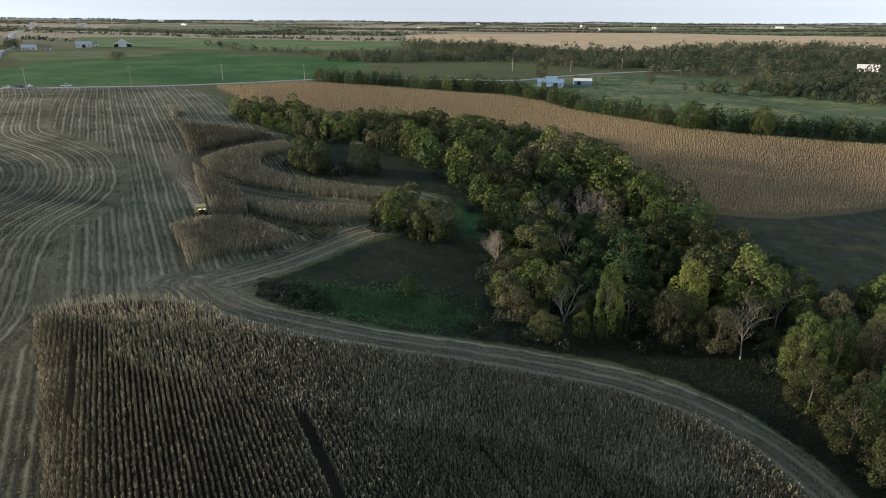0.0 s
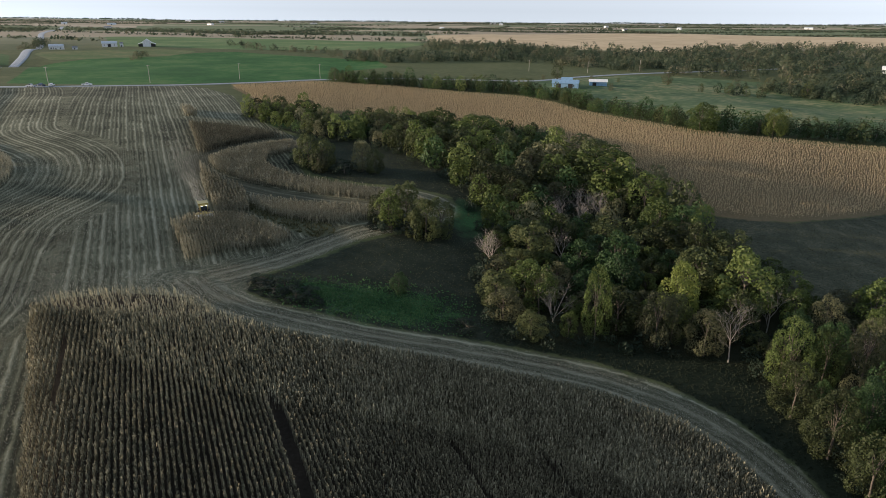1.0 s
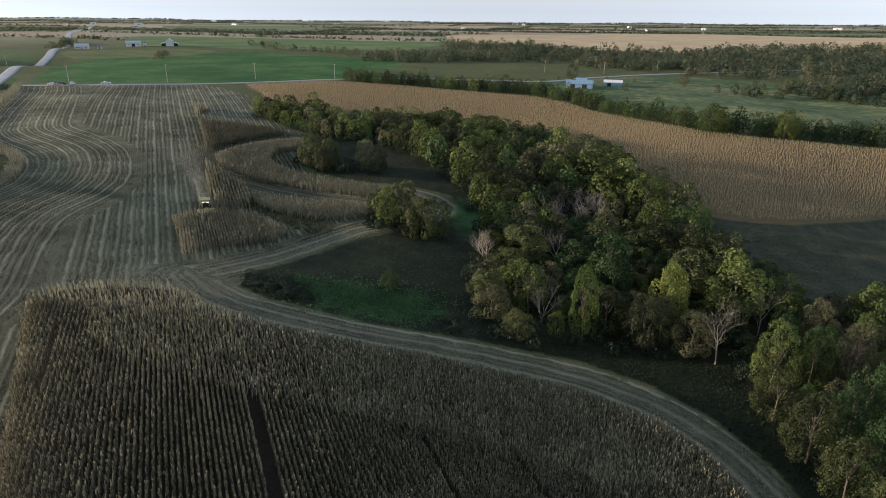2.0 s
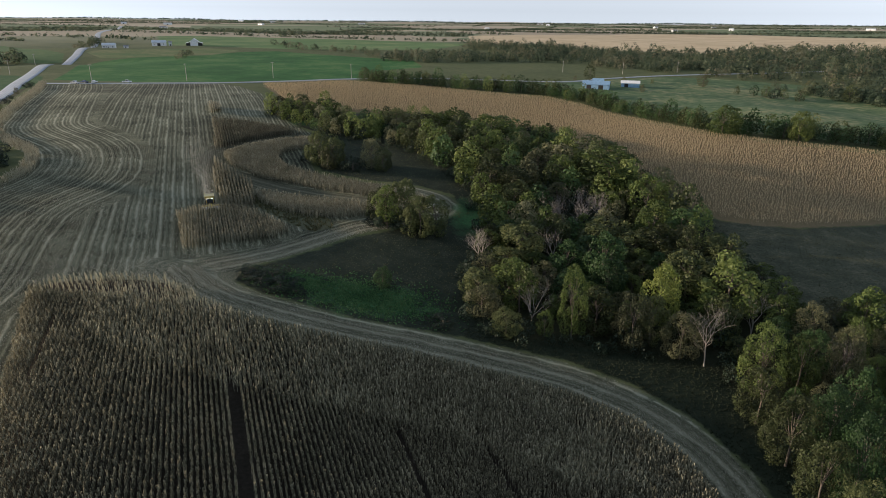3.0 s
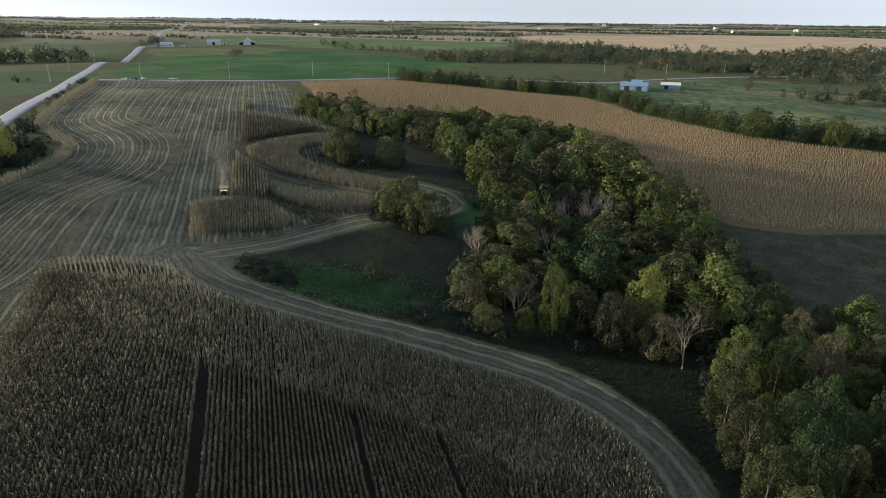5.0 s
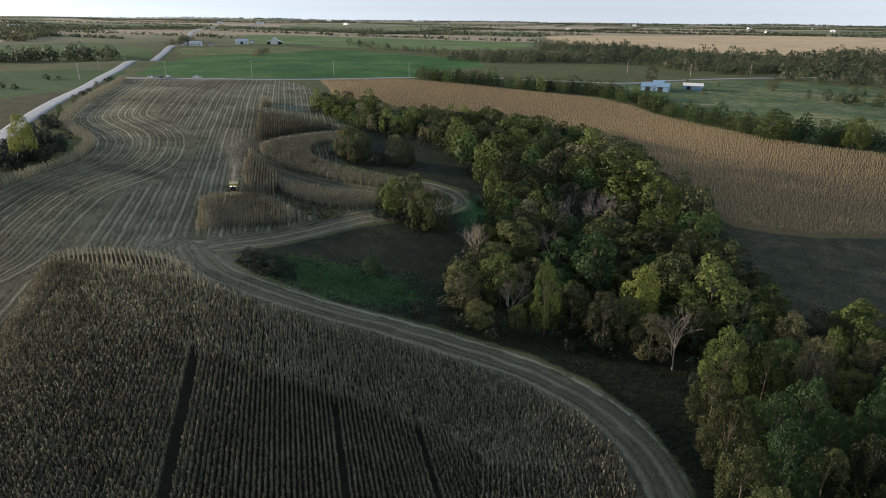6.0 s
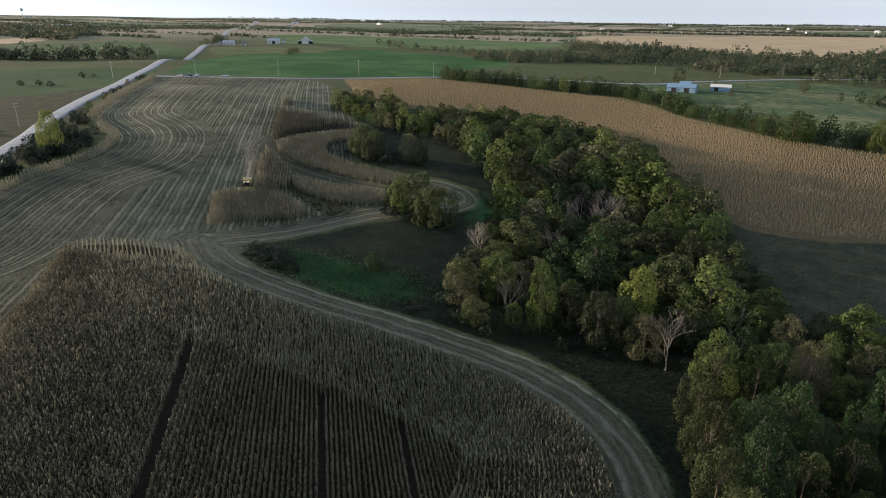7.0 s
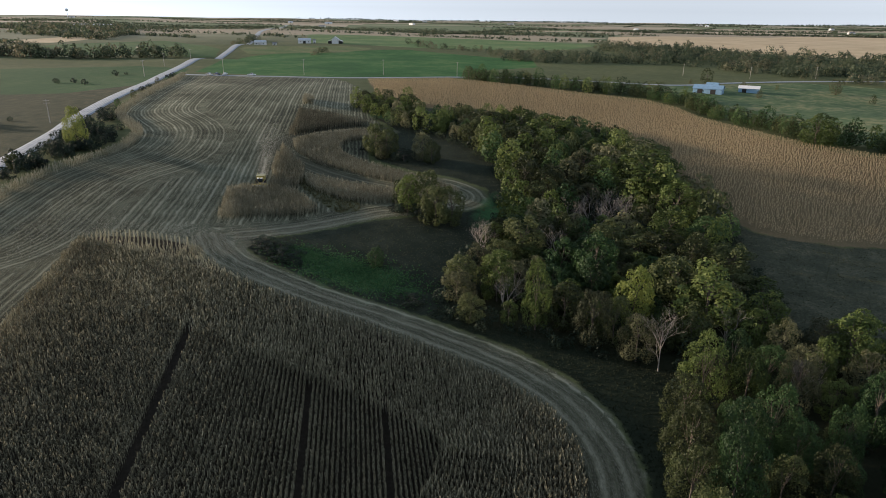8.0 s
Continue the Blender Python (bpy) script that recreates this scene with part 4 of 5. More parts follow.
STAND_LABELS = {"olive": "olive trees deep in the creek wood", "green": "green trees deep in the creek wood", "yellow": "yellowing trees deep in the creek wood", "brown": "russet trees deep in the creek wood"}
for i, (kind, spots) in enumerate(stand.items()):
    scatter("tree_stand", kind, spots, STAND_LABELS[kind], 320 + 10 * i, 700, 4, 0.46, "woods")
# near-black shrubs fill gaps between crowns; the shade there is partly their colour
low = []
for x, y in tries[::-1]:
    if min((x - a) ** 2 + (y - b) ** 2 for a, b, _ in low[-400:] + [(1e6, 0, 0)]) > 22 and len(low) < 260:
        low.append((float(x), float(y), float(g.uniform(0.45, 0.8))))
scatter("undergrowth", "dark", low, "dense shrubs standing for dark gaps under the wood", 300, 220, 4, 0.5)
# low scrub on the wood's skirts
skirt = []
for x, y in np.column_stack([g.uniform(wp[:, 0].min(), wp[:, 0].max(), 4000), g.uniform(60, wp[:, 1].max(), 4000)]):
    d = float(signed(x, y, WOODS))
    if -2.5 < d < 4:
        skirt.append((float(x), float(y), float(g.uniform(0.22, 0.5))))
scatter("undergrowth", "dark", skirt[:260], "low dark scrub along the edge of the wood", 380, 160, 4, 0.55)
# bushes standing on their own
for i, (k, x, y, s) in enumerate([("olive", -51, 226, 1.05), ("olive", -45, 224, 1.0), ("brown", -31, 227, 1.0), ("dark", -37, 222, 1.1), ("dark", -55, 229, 1.0), ("brown", -46, 221, 0.7),
                                  ("dark", -42, 229, 1.1), ("olive", -26, 224, 0.75),
                                  ("yellow", -15, 174, 0.95), ("olive", -10, 178, 1.05), ("olive", -4, 169, 1.0), ("olive", 0, 172, 0.95), ("dark", -8, 173, 1.3), ("olive", -18, 177, 0.8), ("dark", -14, 171, 0.95), ("dark", -3, 174, 0.9), ("dark", -13, 177, 0.9), ("olive", -7, 170, 0.7), ("dark", -18, 174, 0.8),
                                  ("dark", -35, 126.5, 0.85), ("dark", -39, 129, 0.8), ("dark", -30, 125.5, 0.8), ("dark", -26, 124, 0.6), ("dark", -40, 133, 0.65), ("dark", -34, 131, 0.8), ("dark", -28, 129, 0.6), ("green", -8, 135, 0.45), ("dark", 8, 122, 0.7)]):
    tree(k, x, y, s, i % 3, 0.62 if k == "dark" else 1.0, "bushes beside the track", "bush")
# hedgerow above the ripe corn field
hl = spline([(-92, 476), (-43, 470), (-14, 463), (25, 462), (48, 449), (69, 424), (81, 391), (105, 351), (123, 322), (145, 314), (170, 313), (190, 312), (240, 304), (290, 292)], 5.2)
hedge_fill, hedge_trees = [], {k: [] for k in ("olive", "yellow", "green")}
for i, (x, y) in enumerate(hl):
    kind = ("olive", "green", "green", "olive", "yellow")[(i * 3 + i // 5) % 5]
    hx, hy, hs = float(x + g.normal(0, 2)), float(y + 5 + g.normal(0, 4)), float(g.uniform(0.6, 1.05))
    if i % 3 == 0:
        tree(kind, hx, hy, hs, i % 2, 0.95, "trees of the hedgerow", "tree", True)
    else:
        hedge_trees[kind].append((hx, hy, hs))
    for k in range(4):
        hedge_fill.append((float(x + g.uniform(-3.5, 3.5)), float(y + g.uniform(-1, 18)), float(g.uniform(0.8, 1.3))))
scatter("hedge", "green", [(x, y, s * 0.62) for x, y, s in hedge_fill[::2]], "green scrub of the hedgerow", 400, 230, 4, 0.52)
scatter("hedge", "olive", [(x, y, s * 0.6) for x, y, s in hedge_fill[1::2]], "olive scrub of the hedgerow", 410, 230, 4, 0.52)
for i, (kind, spots) in enumerate(hedge_trees.items()):
    scatter("hedge", kind, spots, "%s trees grown together in the hedgerow" % {"olive": "olive", "yellow": "yellowing", "green": "green"}[kind], 440 + 10 * i, 420, 4, 0.5)
tree("bright", 155, 310, 1.15, 0, 0.85, "trees of the hedgerow")
tree("yellow", 122, 316, 1.2, 1, 0.8, "trees of the hedgerow")
# roadside thicket
for i, (k, x, y, s) in enumerate([("dark", -153, 189, 0.72), ("dark", -141, 149, 0.75), ("dark", -143, 160, 0.75), ("dark", -149, 171, 0.75), ("dark", -142, 172, 0.7), ("dark", -160, 202, 0.7),
                                  ("dark", -147, 183, 0.8), ("dark", -139, 136, 0.75), ("dark", -135, 125, 0.75), ("olive", -146, 144, 0.5), ("dark", -153, 178, 0.75), ("olive", -154, 165, 0.5),
                                  ("dark", -130, 112, 0.75), ("green", -203, 245, 0.36), ("olive", -216, 269, 0.4), ("dark", -231, 291, 0.6), ("dark", -243, 309, 0.5), ("brown", -257, 331, 0.35),
                                  ("dark", -276, 363, 0.6), ("dark", -286, 378, 0.6), ("dark", -280, 370, 0.5)]):
    tree(k, x, y, s, i % 3, 0.9, "roadside thicket", "bush")
tree("bright", -149, 172.5, 0.84, 0, 1.24, "roadside thicket")
THICKET = [(-136, 118), (-141, 150), (-141, 172), (-147, 186), (-157, 199), (-170, 211), (-185, 224), (-196, 236), (-192, 226), (-178, 200), (-164, 174), (-150, 146), (-140, 118)]
tp = np.array(THICKET)
spots = np.column_stack([g.uniform(tp[:, 0].min(), tp[:, 0].max(), 1500), g.uniform(tp[:, 1].min(), tp[:, 1].max(), 1500)])
spots = spots[inside(spots[:, 0], spots[:, 1], THICKET)][:75]
scatter("hedge", "dark", [(float(x), float(y), float(g.uniform(0.4, 0.75))) for x, y in spots], "dense dark thicket beside the gravel road", 430, 420, 4, 0.42)


# ---- far woods, groves and tree lines ----
def far_trees(name, spots, label, seed, quads=36, leaf=1.1, mat="far"):
    h, r = 10.0, 6.2
    temps = []
    for i in range(6):
        me, _ = crown_mesh("temp", seed + i, h, r, quads, leaf, 0.0, 8, 1.0, (0.36, 0.56), 0.14)
        co = np.empty(len(me.vertices) * 3, np.float32)
        me.vertices.foreach_get("co", co)
        temps.append(co.reshape(-1, 4, 3))
        bpy.data.meshes.remove(me)
    temps = np.array(temps)
    p = np.array(spots)
    gg = np.random.default_rng(seed)
    q = temps[gg.integers(0, 6, len(p))]
    a = gg.uniform(0, 6.28, len(p))[:, None, None]
    s = p[:, 2][:, None, None]
    x = (q[..., 0] * np.cos(a) - q[..., 1] * np.sin(a)) * s + p[:, 0][:, None, None]
    y = (q[..., 0] * np.sin(a) + q[..., 1] * np.cos(a)) * s + p[:, 1][:, None, None]
    z = q[..., 2] * s * gg.uniform(0.75, 1.2, len(p))[:, None, None] + ground_z(p[:, 0], p[:, 1])[:, None, None] - 0.3
    me = quads_mesh(name, np.stack([x, y, z], -1).reshape(-1, 4, 3))
    put_tone(me, gg.uniform(-0.4, 0.36, len(p)))
    return tagged(linked(name, me, leaf_mats[mat]), label, "woods", kind="stuff")


def spread(poly, count, lo, hi, seed):
    gg = np.random.default_rng(seed)
    p = np.array(poly)
    q = np.column_stack([gg.uniform(p[:, 0].min(), p[:, 0].max(), count * 4), gg.uniform(p[:, 1].min(), p[:, 1].max(), count * 4)])
    q = q[inside(q[:, 0], q[:, 1], poly)][:count]
    return np.column_stack([q, gg.uniform(lo, hi, len(q))])


def along(pts, step, wide, lo, hi, seed):
    gg = np.random.default_rng(seed)
    c = spline(pts, step)
    c = c + gg.normal(0, wide, c.shape)
    return np.column_stack([c, gg.uniform(lo, hi, len(c))])


def clear(p, x, y, r):
    """The spots that leave a clearing round x, y."""
    return p[np.hypot(p[:, 0] - x, p[:, 1] - y) > r]


CREEK = [(-120, 700), (-60, 712), (-11, 730), (52, 746), (107, 695), (157, 662), (199, 625), (235, 592), (290, 590), (330, 570), (430, 520), (620, 560), (680, 800),
         (560, 980), (430, 1010), (270, 890), (207, 930), (137, 975), (50, 1060), (-40, 1130), (-80, 1000), (20, 900), (-40, 800), (-130, 760)]
far_trees("woods", clear(spread(CREEK, 1350, 0.6, 1.25, 60), 396, 615, 48), "wide wood of autumn trees along a distant creek", 61, 130, 0.85)
CREEK_RIGHT = [(226, 560), (262, 508), (292, 462), (312, 420), (360, 385), (540, 350), (640, 560), (430, 570), (330, 580)]
far_trees("woods", clear(spread(CREEK_RIGHT, 400, 0.6, 1.25, 59), 396, 615, 48), "autumn trees beyond the crest of the pasture", 58, 240, 0.68)
far_trees("woods", np.vstack([along([(-300, 905), (-240, 870), (-172, 839), (-149, 790)], 7, 4, 0.5, 0.9, 62), along([(-150, 768), (-110, 800), (-87, 815), (-30, 830)], 5, 6, 0.6, 1.0, 63),
                              along([(-720, 455), (-640, 466), (-590, 482), (-545, 484), (-495, 498), (-474, 512), (-464, 540), (-460, 590)], 3.2, 6, 0.75, 1.45, 64),
                              along([(-330, 657), (-345, 690), (-365, 736)], 8, 4, 0.4, 0.7, 65), along([(-520, 790), (-524, 776), (-528, 765)], 5, 3, 0.5, 0.8, 66),
                              along([(-590, 905), (-570, 860), (-556, 835)], 4, 5, 0.6, 1.0, 69), along([(-340, 960), (-325, 966), (-312, 968)], 3, 5, 0.5, 0.9, 67)]), "groves and tree lines between distant fields", 68, 100, 0.95, "far")
WOODS_LEFT = [(-822, 760), (-760, 770), (-900, 985), (-1380, 1400), (-1480, 1250), (-1276, 994), (-1000, 830)]
far_trees("woods", spread(WOODS_LEFT, 900, 0.6, 1.2, 57), "dense woods beyond the fields west of the road", 56, 24, 1.9)
rl = np.random.default_rng(70)
lines = []
for i in range(135):
    d, az = rl.uniform(1900, 4800) if i > 34 else rl.uniform(1200, 2200), radians(rl.uniform(-64, 48))
    cx, cy = d * math.sin(az), d * math.cos(az)
    if inside(cx, cy, CREEK) or inside(cx, cy, CROP_TWO) or inside(cx, cy, TAN_FIELD):
        continue
    ang = radians(rl.normal(-8, 5) + (90 if rl.random() < 0.07 else 0))
    ln = rl.uniform(250, 1300)
    k = int(ln / rl.uniform(2.2, 3.6))
    s = rl.uniform(-ln / 2, ln / 2, k)
    lines.append(np.column_stack([cx + s * math.cos(ang), cy + s * math.sin(ang) + rl.normal(0, rl.choice([2, 3, 6, 16]), k), rl.uniform(0.35, 0.7, k)]))
lines = np.vstack(lines)
lines = lines[~inside(lines[:, 0], lines[:, 1], CROP_TWO) & ~inside(lines[:, 0], lines[:, 1], TAN_FIELD) & (line_dist(lines[:, 0], lines[:, 1], spline(ROAD_LEFT, 30))[0] > 14)]
far_trees("woods", lines, "far tree lines and woods towards the horizon", 71, 5, 3.6)
far_trees("woods", spread([(-5200, 4350), (-3000, 4600), (0, 4700), (3000, 4500), (3700, 3900), (3800, 4200), (3000, 4800), (0, 4900), (-3000, 4820), (-5200, 4600)], 3200, 0.6, 1.1, 72),
          "woods on the horizon", 73, 5, 4.2)
# single trees on the pasture
for i, (k, x, y, s) in enumerate([("brown", 174, 549, 1.1), ("olive", 135, 556, 0.5), ("olive", 84, 562, 1.1), ("olive", 211, 512, 0.8), ("olive", 222, 506, 0.95), ("green", 203, 514, 0.7), ("olive", 231, 500, 0.8), ("dark", 216, 508, 1.0), ("olive", 191, 516, 0.5),
                                  ("olive", 276, 552, 0.9), ("brown", 252, 536, 1.0), ("olive", 268, 506, 0.9), ("brown", 110, 545, 0.5), ("brown", 117, 500, 0.5), ("brown", 72, 560, 0.4),
                                  ("dark", -329, 317, 0.5), ("dark", -319, 322, 0.5), ("dark", -303, 316, 0.5), ("dark", -325, 364, 0.55), ("dark", -331, 369, 0.55), ("dark", -326, 374, 0.6),
                                  ("dark", -214, 232, 0.4), ("dark", -222, 190, 0.9), ("dark", -216, 178, 0.8), ("dark", -228, 206, 0.6), ("dark", -233, 196, 0.9), ("dark", -241, 201, 0.8), ("olive", -236, 184, 0.5), ("dark", -246, 188, 0.8), ("dark", -252, 206, 0.7), ("dark", -226, 176, 0.7), ("dark", -209, 166, 0.7)]):
    tree(k, x, y, s, i % 3, 1.0, "trees scattered over the pasture", "tree", True)


# ---- grass, stubble and chaff ----
def tufts(name, pts, mat, label, seed, blades=4, hgt=0.5, wid=0.10, category="grass"):
    gg = np.random.default_rng(seed)
    c = len(pts)
    q = []
    zz = ground_z(pts[:, 0], pts[:, 1])
    for _ in range(blades):
        a, b = gg.uniform(0, 6.28, c), gg.uniform(0, 6.28, c)
        h = hgt * gg.uniform(0.4, 1.25, c)
        ox, oy = pts[:, 0] + gg.normal(0, hgt * 0.35, c), pts[:, 1] + gg.normal(0, hgt * 0.35, c)
        dx, dy = np.cos(a) * wid, np.sin(a) * wid
        tx, ty = ox + np.cos(b) * h * 0.5, oy + np.sin(b) * h * 0.5
        q.append(np.stack([np.stack([ox - dx, oy - dy, zz - 0.02], -1), np.stack([ox + dx, oy + dy, zz - 0.02], -1),
                           np.stack([tx + dx * 0.4, ty + dy * 0.4, zz + h], -1), np.stack([tx - dx * 0.4, ty - dy * 0.4, zz + h], -1)], 1))
    return tagged(linked(name, quads_mesh(name, np.concatenate(q)), mat), label, category, kind="stuff")


grass_dark = leaf_material("rank grass", [(0.025, 0.030, 0.013), (0.055, 0.062, 0.024), (0.10, 0.10, 0.042), (0.16, 0.14, 0.075)], 0.8, 0.2, 0.6)
grass_lush = leaf_material("lush grass", [(0.030, 0.070, 0.026), (0.058, 0.130, 0.044), (0.095, 0.18, 0.064), (0.14, 0.21, 0.085)], 0.8, 0.2, 0.6)
chaff_mat = leaf_material("corn chaff", [(0.121, 0.114, 0.082), (0.209, 0.196, 0.144), (0.308, 0.294, 0.222), (0.440, 0.422, 0.336)], 0.85, 0.1, 0.8)
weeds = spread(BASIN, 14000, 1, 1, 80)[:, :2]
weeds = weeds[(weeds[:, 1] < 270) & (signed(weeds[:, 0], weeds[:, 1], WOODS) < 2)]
# rank grass again in darker tones, for the shade of the hollow
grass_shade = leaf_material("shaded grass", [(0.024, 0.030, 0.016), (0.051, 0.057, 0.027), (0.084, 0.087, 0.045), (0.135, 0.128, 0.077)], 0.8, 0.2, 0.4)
# verge grass darkened likewise, with shade put into its tones
grass_shaded_verge = leaf_material("shaded verge grass", [(0.014, 0.022, 0.012), (0.024, 0.032, 0.017), (0.037, 0.046, 0.024), (0.061, 0.065, 0.036)], 0.85, 0.2, 0.3)
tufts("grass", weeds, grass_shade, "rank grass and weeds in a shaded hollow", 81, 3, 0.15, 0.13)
lush_pts = np.vstack([np.random.default_rng(82 + i).normal((a, b), (ra * 0.55, rb * 0.55), (c, 2)) for i, (a, b, ra, rb, c) in enumerate(((-10, 128, 16, 9, 3200), (-28, 130, 8, 6, 800)))])
lush_pts = lush_pts[inside(lush_pts[:, 0], lush_pts[:, 1], BASIN)]
tufts("grass", lush_pts, grass_lush, "patch of lush green grass beside the track", 84, 4, 0.26, 0.16)
vg = spread(SHADED_FLOOR, 24000, 1, 1, 89)[:, :2]
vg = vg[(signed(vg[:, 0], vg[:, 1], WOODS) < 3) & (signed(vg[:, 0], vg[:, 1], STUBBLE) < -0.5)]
tufts("grass", vg, grass_shaded_verge, "rank grass in painted shade between the track and the wood", 90, 3, 0.20, 0.12)
tall_meadow = spread(MEADOW, 12000, 1, 1, 91)[:, :2]
tall_meadow = tall_meadow[(signed(tall_meadow[:, 0], tall_meadow[:, 1], WOODS) < 0) & ~inside(tall_meadow[:, 0], tall_meadow[:, 1], CORN_FAR)]
tufts("grass", tall_meadow, grass_dark, "rank dull meadow grass beyond the wood", 98, 2, 0.16, 0.12)
tufts("grass", spread(WATERWAY, 450, 1, 1, 87)[:, :2], grass_dark, "grassed waterway between corn strips", 88, 4, 0.5, 0.13)
# stubble stalks on rows, chaff between them
near_stub = row_points([(-130, 110), (-150, 200), (-95, 240), (-60, 175), (-44, 132), (-56, 118), (-80, 116), (-45, 55), (-60, 40)], 0.762, 0.55, 92, ROW, 0.05)
d1, _ = line_dist(near_stub[:, 0], near_stub[:, 1], t1[::2])
ok = inside(near_stub[:, 0], near_stub[:, 1], STUBBLE) & ~inside(near_stub[:, 0], near_stub[:, 1], CORN_NEAR) & (d1 > 6)
for poly in (WEDGE, STRIP_B, BAND_D, WATERWAY):
    ok &= ~inside(near_stub[:, 0], near_stub[:, 1], poly)
tufts("stubble", near_stub[ok], chaff_mat, "cut corn stubble in long rows", 93, 2, 0.26, 0.035, "stubble")
tk = np.vstack([spline(TRACK_1, 0.22), spline(TRACK_2[:6], 0.3)])
tg = np.gradient(tk, axis=0)
tg /= np.linalg.norm(tg, axis=1)[:, None] + 1e-9
tnn = np.stack([-tg[:, 1], tg[:, 0]], -1)
rt = np.random.default_rng(94)
trk = np.vstack([tk + tnn * (o + rt.normal(0, 0.10, (len(tk), 1))) + rt.normal(0, 0.15, tk.shape) for o in (-4.1, -3.4, -3.1, -2.3, -1.5, -0.8, -0.7, 0.1, 0.8, 0.9, 1.6, 2.4, 3.1, 3.3, 3.9)])
trk = trk[~inside(trk[:, 0], trk[:, 1], CORN_NEAR)]
tufts("stubble", trk, chaff_mat, "pale stubble and chaff along a mown track", 95, 2, 0.20, 0.06, "stubble")
fl = np.column_stack([rt.uniform(-110, 65, 90000), rt.uniform(40, 165, 90000)])
fu = fl @ ROW_N
ok = inside(fl[:, 0], fl[:, 1], STUBBLE) & ~inside(fl[:, 0], fl[:, 1], CORN_NEAR) & (np.abs((fu / 3.05) % 1 - 0.5) < 0.22 + 0.3 * rt.random(len(fl)))
for poly in (WEDGE, STRIP_B, BAND_D, BAND_C, WATERWAY):
    ok &= ~inside(fl[:, 0], fl[:, 1], poly)
spill = np.vstack([rt.normal((-78, 113), (12, 7), (5000, 2)), rt.normal((-52, 124), (9, 5), (5000, 2))])
spill = spill[inside(spill[:, 0], spill[:, 1], STUBBLE) & ~inside(spill[:, 0], spill[:, 1], CORN_NEAR) & ~inside(spill[:, 0], spill[:, 1], WEDGE)]
tufts("stubble", spill, chaff_mat, "pale chaff spilled where the tracks meet", 99, 1, 0.09, 0.10, "stubble")
tufts("stubble", fl[ok][:22000], chaff_mat, "pale chaff blown over the stubble", 96, 1, 0.10, 0.09, "stubble")


# ---- poles ----
def utility_pole(x, y, h=11.0, turn=0.0, double=False, group="utility poles along the roads"):
    p = thing("utility_pole", pose(x, y, gz(x, y), 0, 0, turn), "weathered wooden utility pole with a crossarm", "pole", group)
    bm = bmesh.new()
    rod(bm, (0, 0, -0.5), (0, 0, h), 0.19, 0.12, 10)
    part("pole", bm, pole_wood, p)
    for z in ((h - 0.5, h - 1.6) if double else (h - 0.5,)):
        bm = bmesh.new()
        box(bm, (-1.2, -0.07, z - 0.07), (1.2, 0.07, z + 0.07), 0.015)
        arm = part("crossarm", bm, pole_wood, p)
        for x_i in (-1.05, -0.4, 0.4, 1.05):
            bm = bmesh.new()
            rod(bm, (x_i, 0, z + 0.07), (x_i, 0, z + 0.26), 0.06, 0.04, 8)
            part("insulator", bm, steel, arm, "small grey insulator")
    return p


for i, (x, y) in enumerate([(-302, 367), (-257, 398), (-205, 425), (-160, 470), (-106, 494), (66, 633), (122, 631), (178, 657), (-404, 536), (-308, 373), (-350, 440)]):
    utility_pole(x, y, 11.5 if i < 5 else 10.5, 30 + 15 * (i % 3))
utility_pole(-203, 206, 10.5, 60, True)


# ---- farm buildings ----
def shed(name, x, y, turn, w, d, h, rise, wall_mat, roof_mat, label, doors=(), windows=(), group="farm buildings"):
    """A gabled building, ridge along local x, front towards -y. doors and windows: (x, width, height, sill) on the front."""
    b = thing(name, pose(x, y, gz(x, y) - 0.1, 0, 0, turn), label, "building", group)
    bm = bmesh.new()
    prism(bm, [(-d / 2, -0.6), (d / 2, -0.6), (d / 2, h), (0, h + rise), (-d / 2, h)], -w / 2, w / 2)
    part("wall", bm, wall_mat, b)
    for s in (-1, 1):
        bm = bmesh.new()
        t, o = 0.14, 0.5
        k = rise / (d / 2)
        prism(bm, [(0, h + rise + 0.03), (s * (d / 2 + o), h - k * o + 0.03), (s * (d / 2 + o), h - k * o + 0.03 + t), (0, h + rise + 0.03 + t)], -w / 2 - o, w / 2 + o)
        part("roof", bm, roof_mat, b)
    for dx, dw, dh, sill in doors:
        bm = bmesh.new()
        box(bm, (dx - dw / 2, -d / 2 - 0.08, sill - 0.3 if sill == 0 else sill), (dx + dw / 2, -d / 2 + 0.05, sill + dh), 0.02)
        part("door", bm, dark_gap, b, "dark open doorway")
    for dx, dw, dh, sill in windows:
        bm = bmesh.new()
        box(bm, (dx - dw / 2, -d / 2 - 0.06, sill), (dx + dw / 2, -d / 2 + 0.05, sill + dh), 0.02)
        pane = part("window", bm, glass, b, "dark window pane")
        bm = bmesh.new()
        box(bm, (dx - dw / 2 - 0.1, -d / 2 - 0.12, sill - 0.12), (dx + dw / 2 + 0.1, -d / 2 + 0.05, sill - 0.02), 0.01)
        part("sill", bm, white_paint, pane)
    return b


# open-fronted barn, gable towards the fields
barn = thing("barn", pose(-430, 884, gz(-430, 884) - 0.2, 0, 0, 25), "white gabled barn with two dark side bays", "building", "farm buildings")
bm = bmesh.new()
pts = [(-5, -0.6), (5, -0.6), (5, 6.2), (0, 9.6), (-5, 6.2)]
v0, v1 = [bm.verts.new((x, -9, z)) for x, z in pts], [bm.verts.new((x, 9, z)) for x, z in pts]
for i in range(5):
    bm.faces.new((v0[i], v0[(i + 1) % 5], v1[(i + 1) % 5], v1[i]))
bm.faces.new(v0[::-1]), bm.faces.new(v1)
bmesh.ops.recalc_face_normals(bm, faces=bm.faces[:])
part("wall", bm, white_paint, barn)
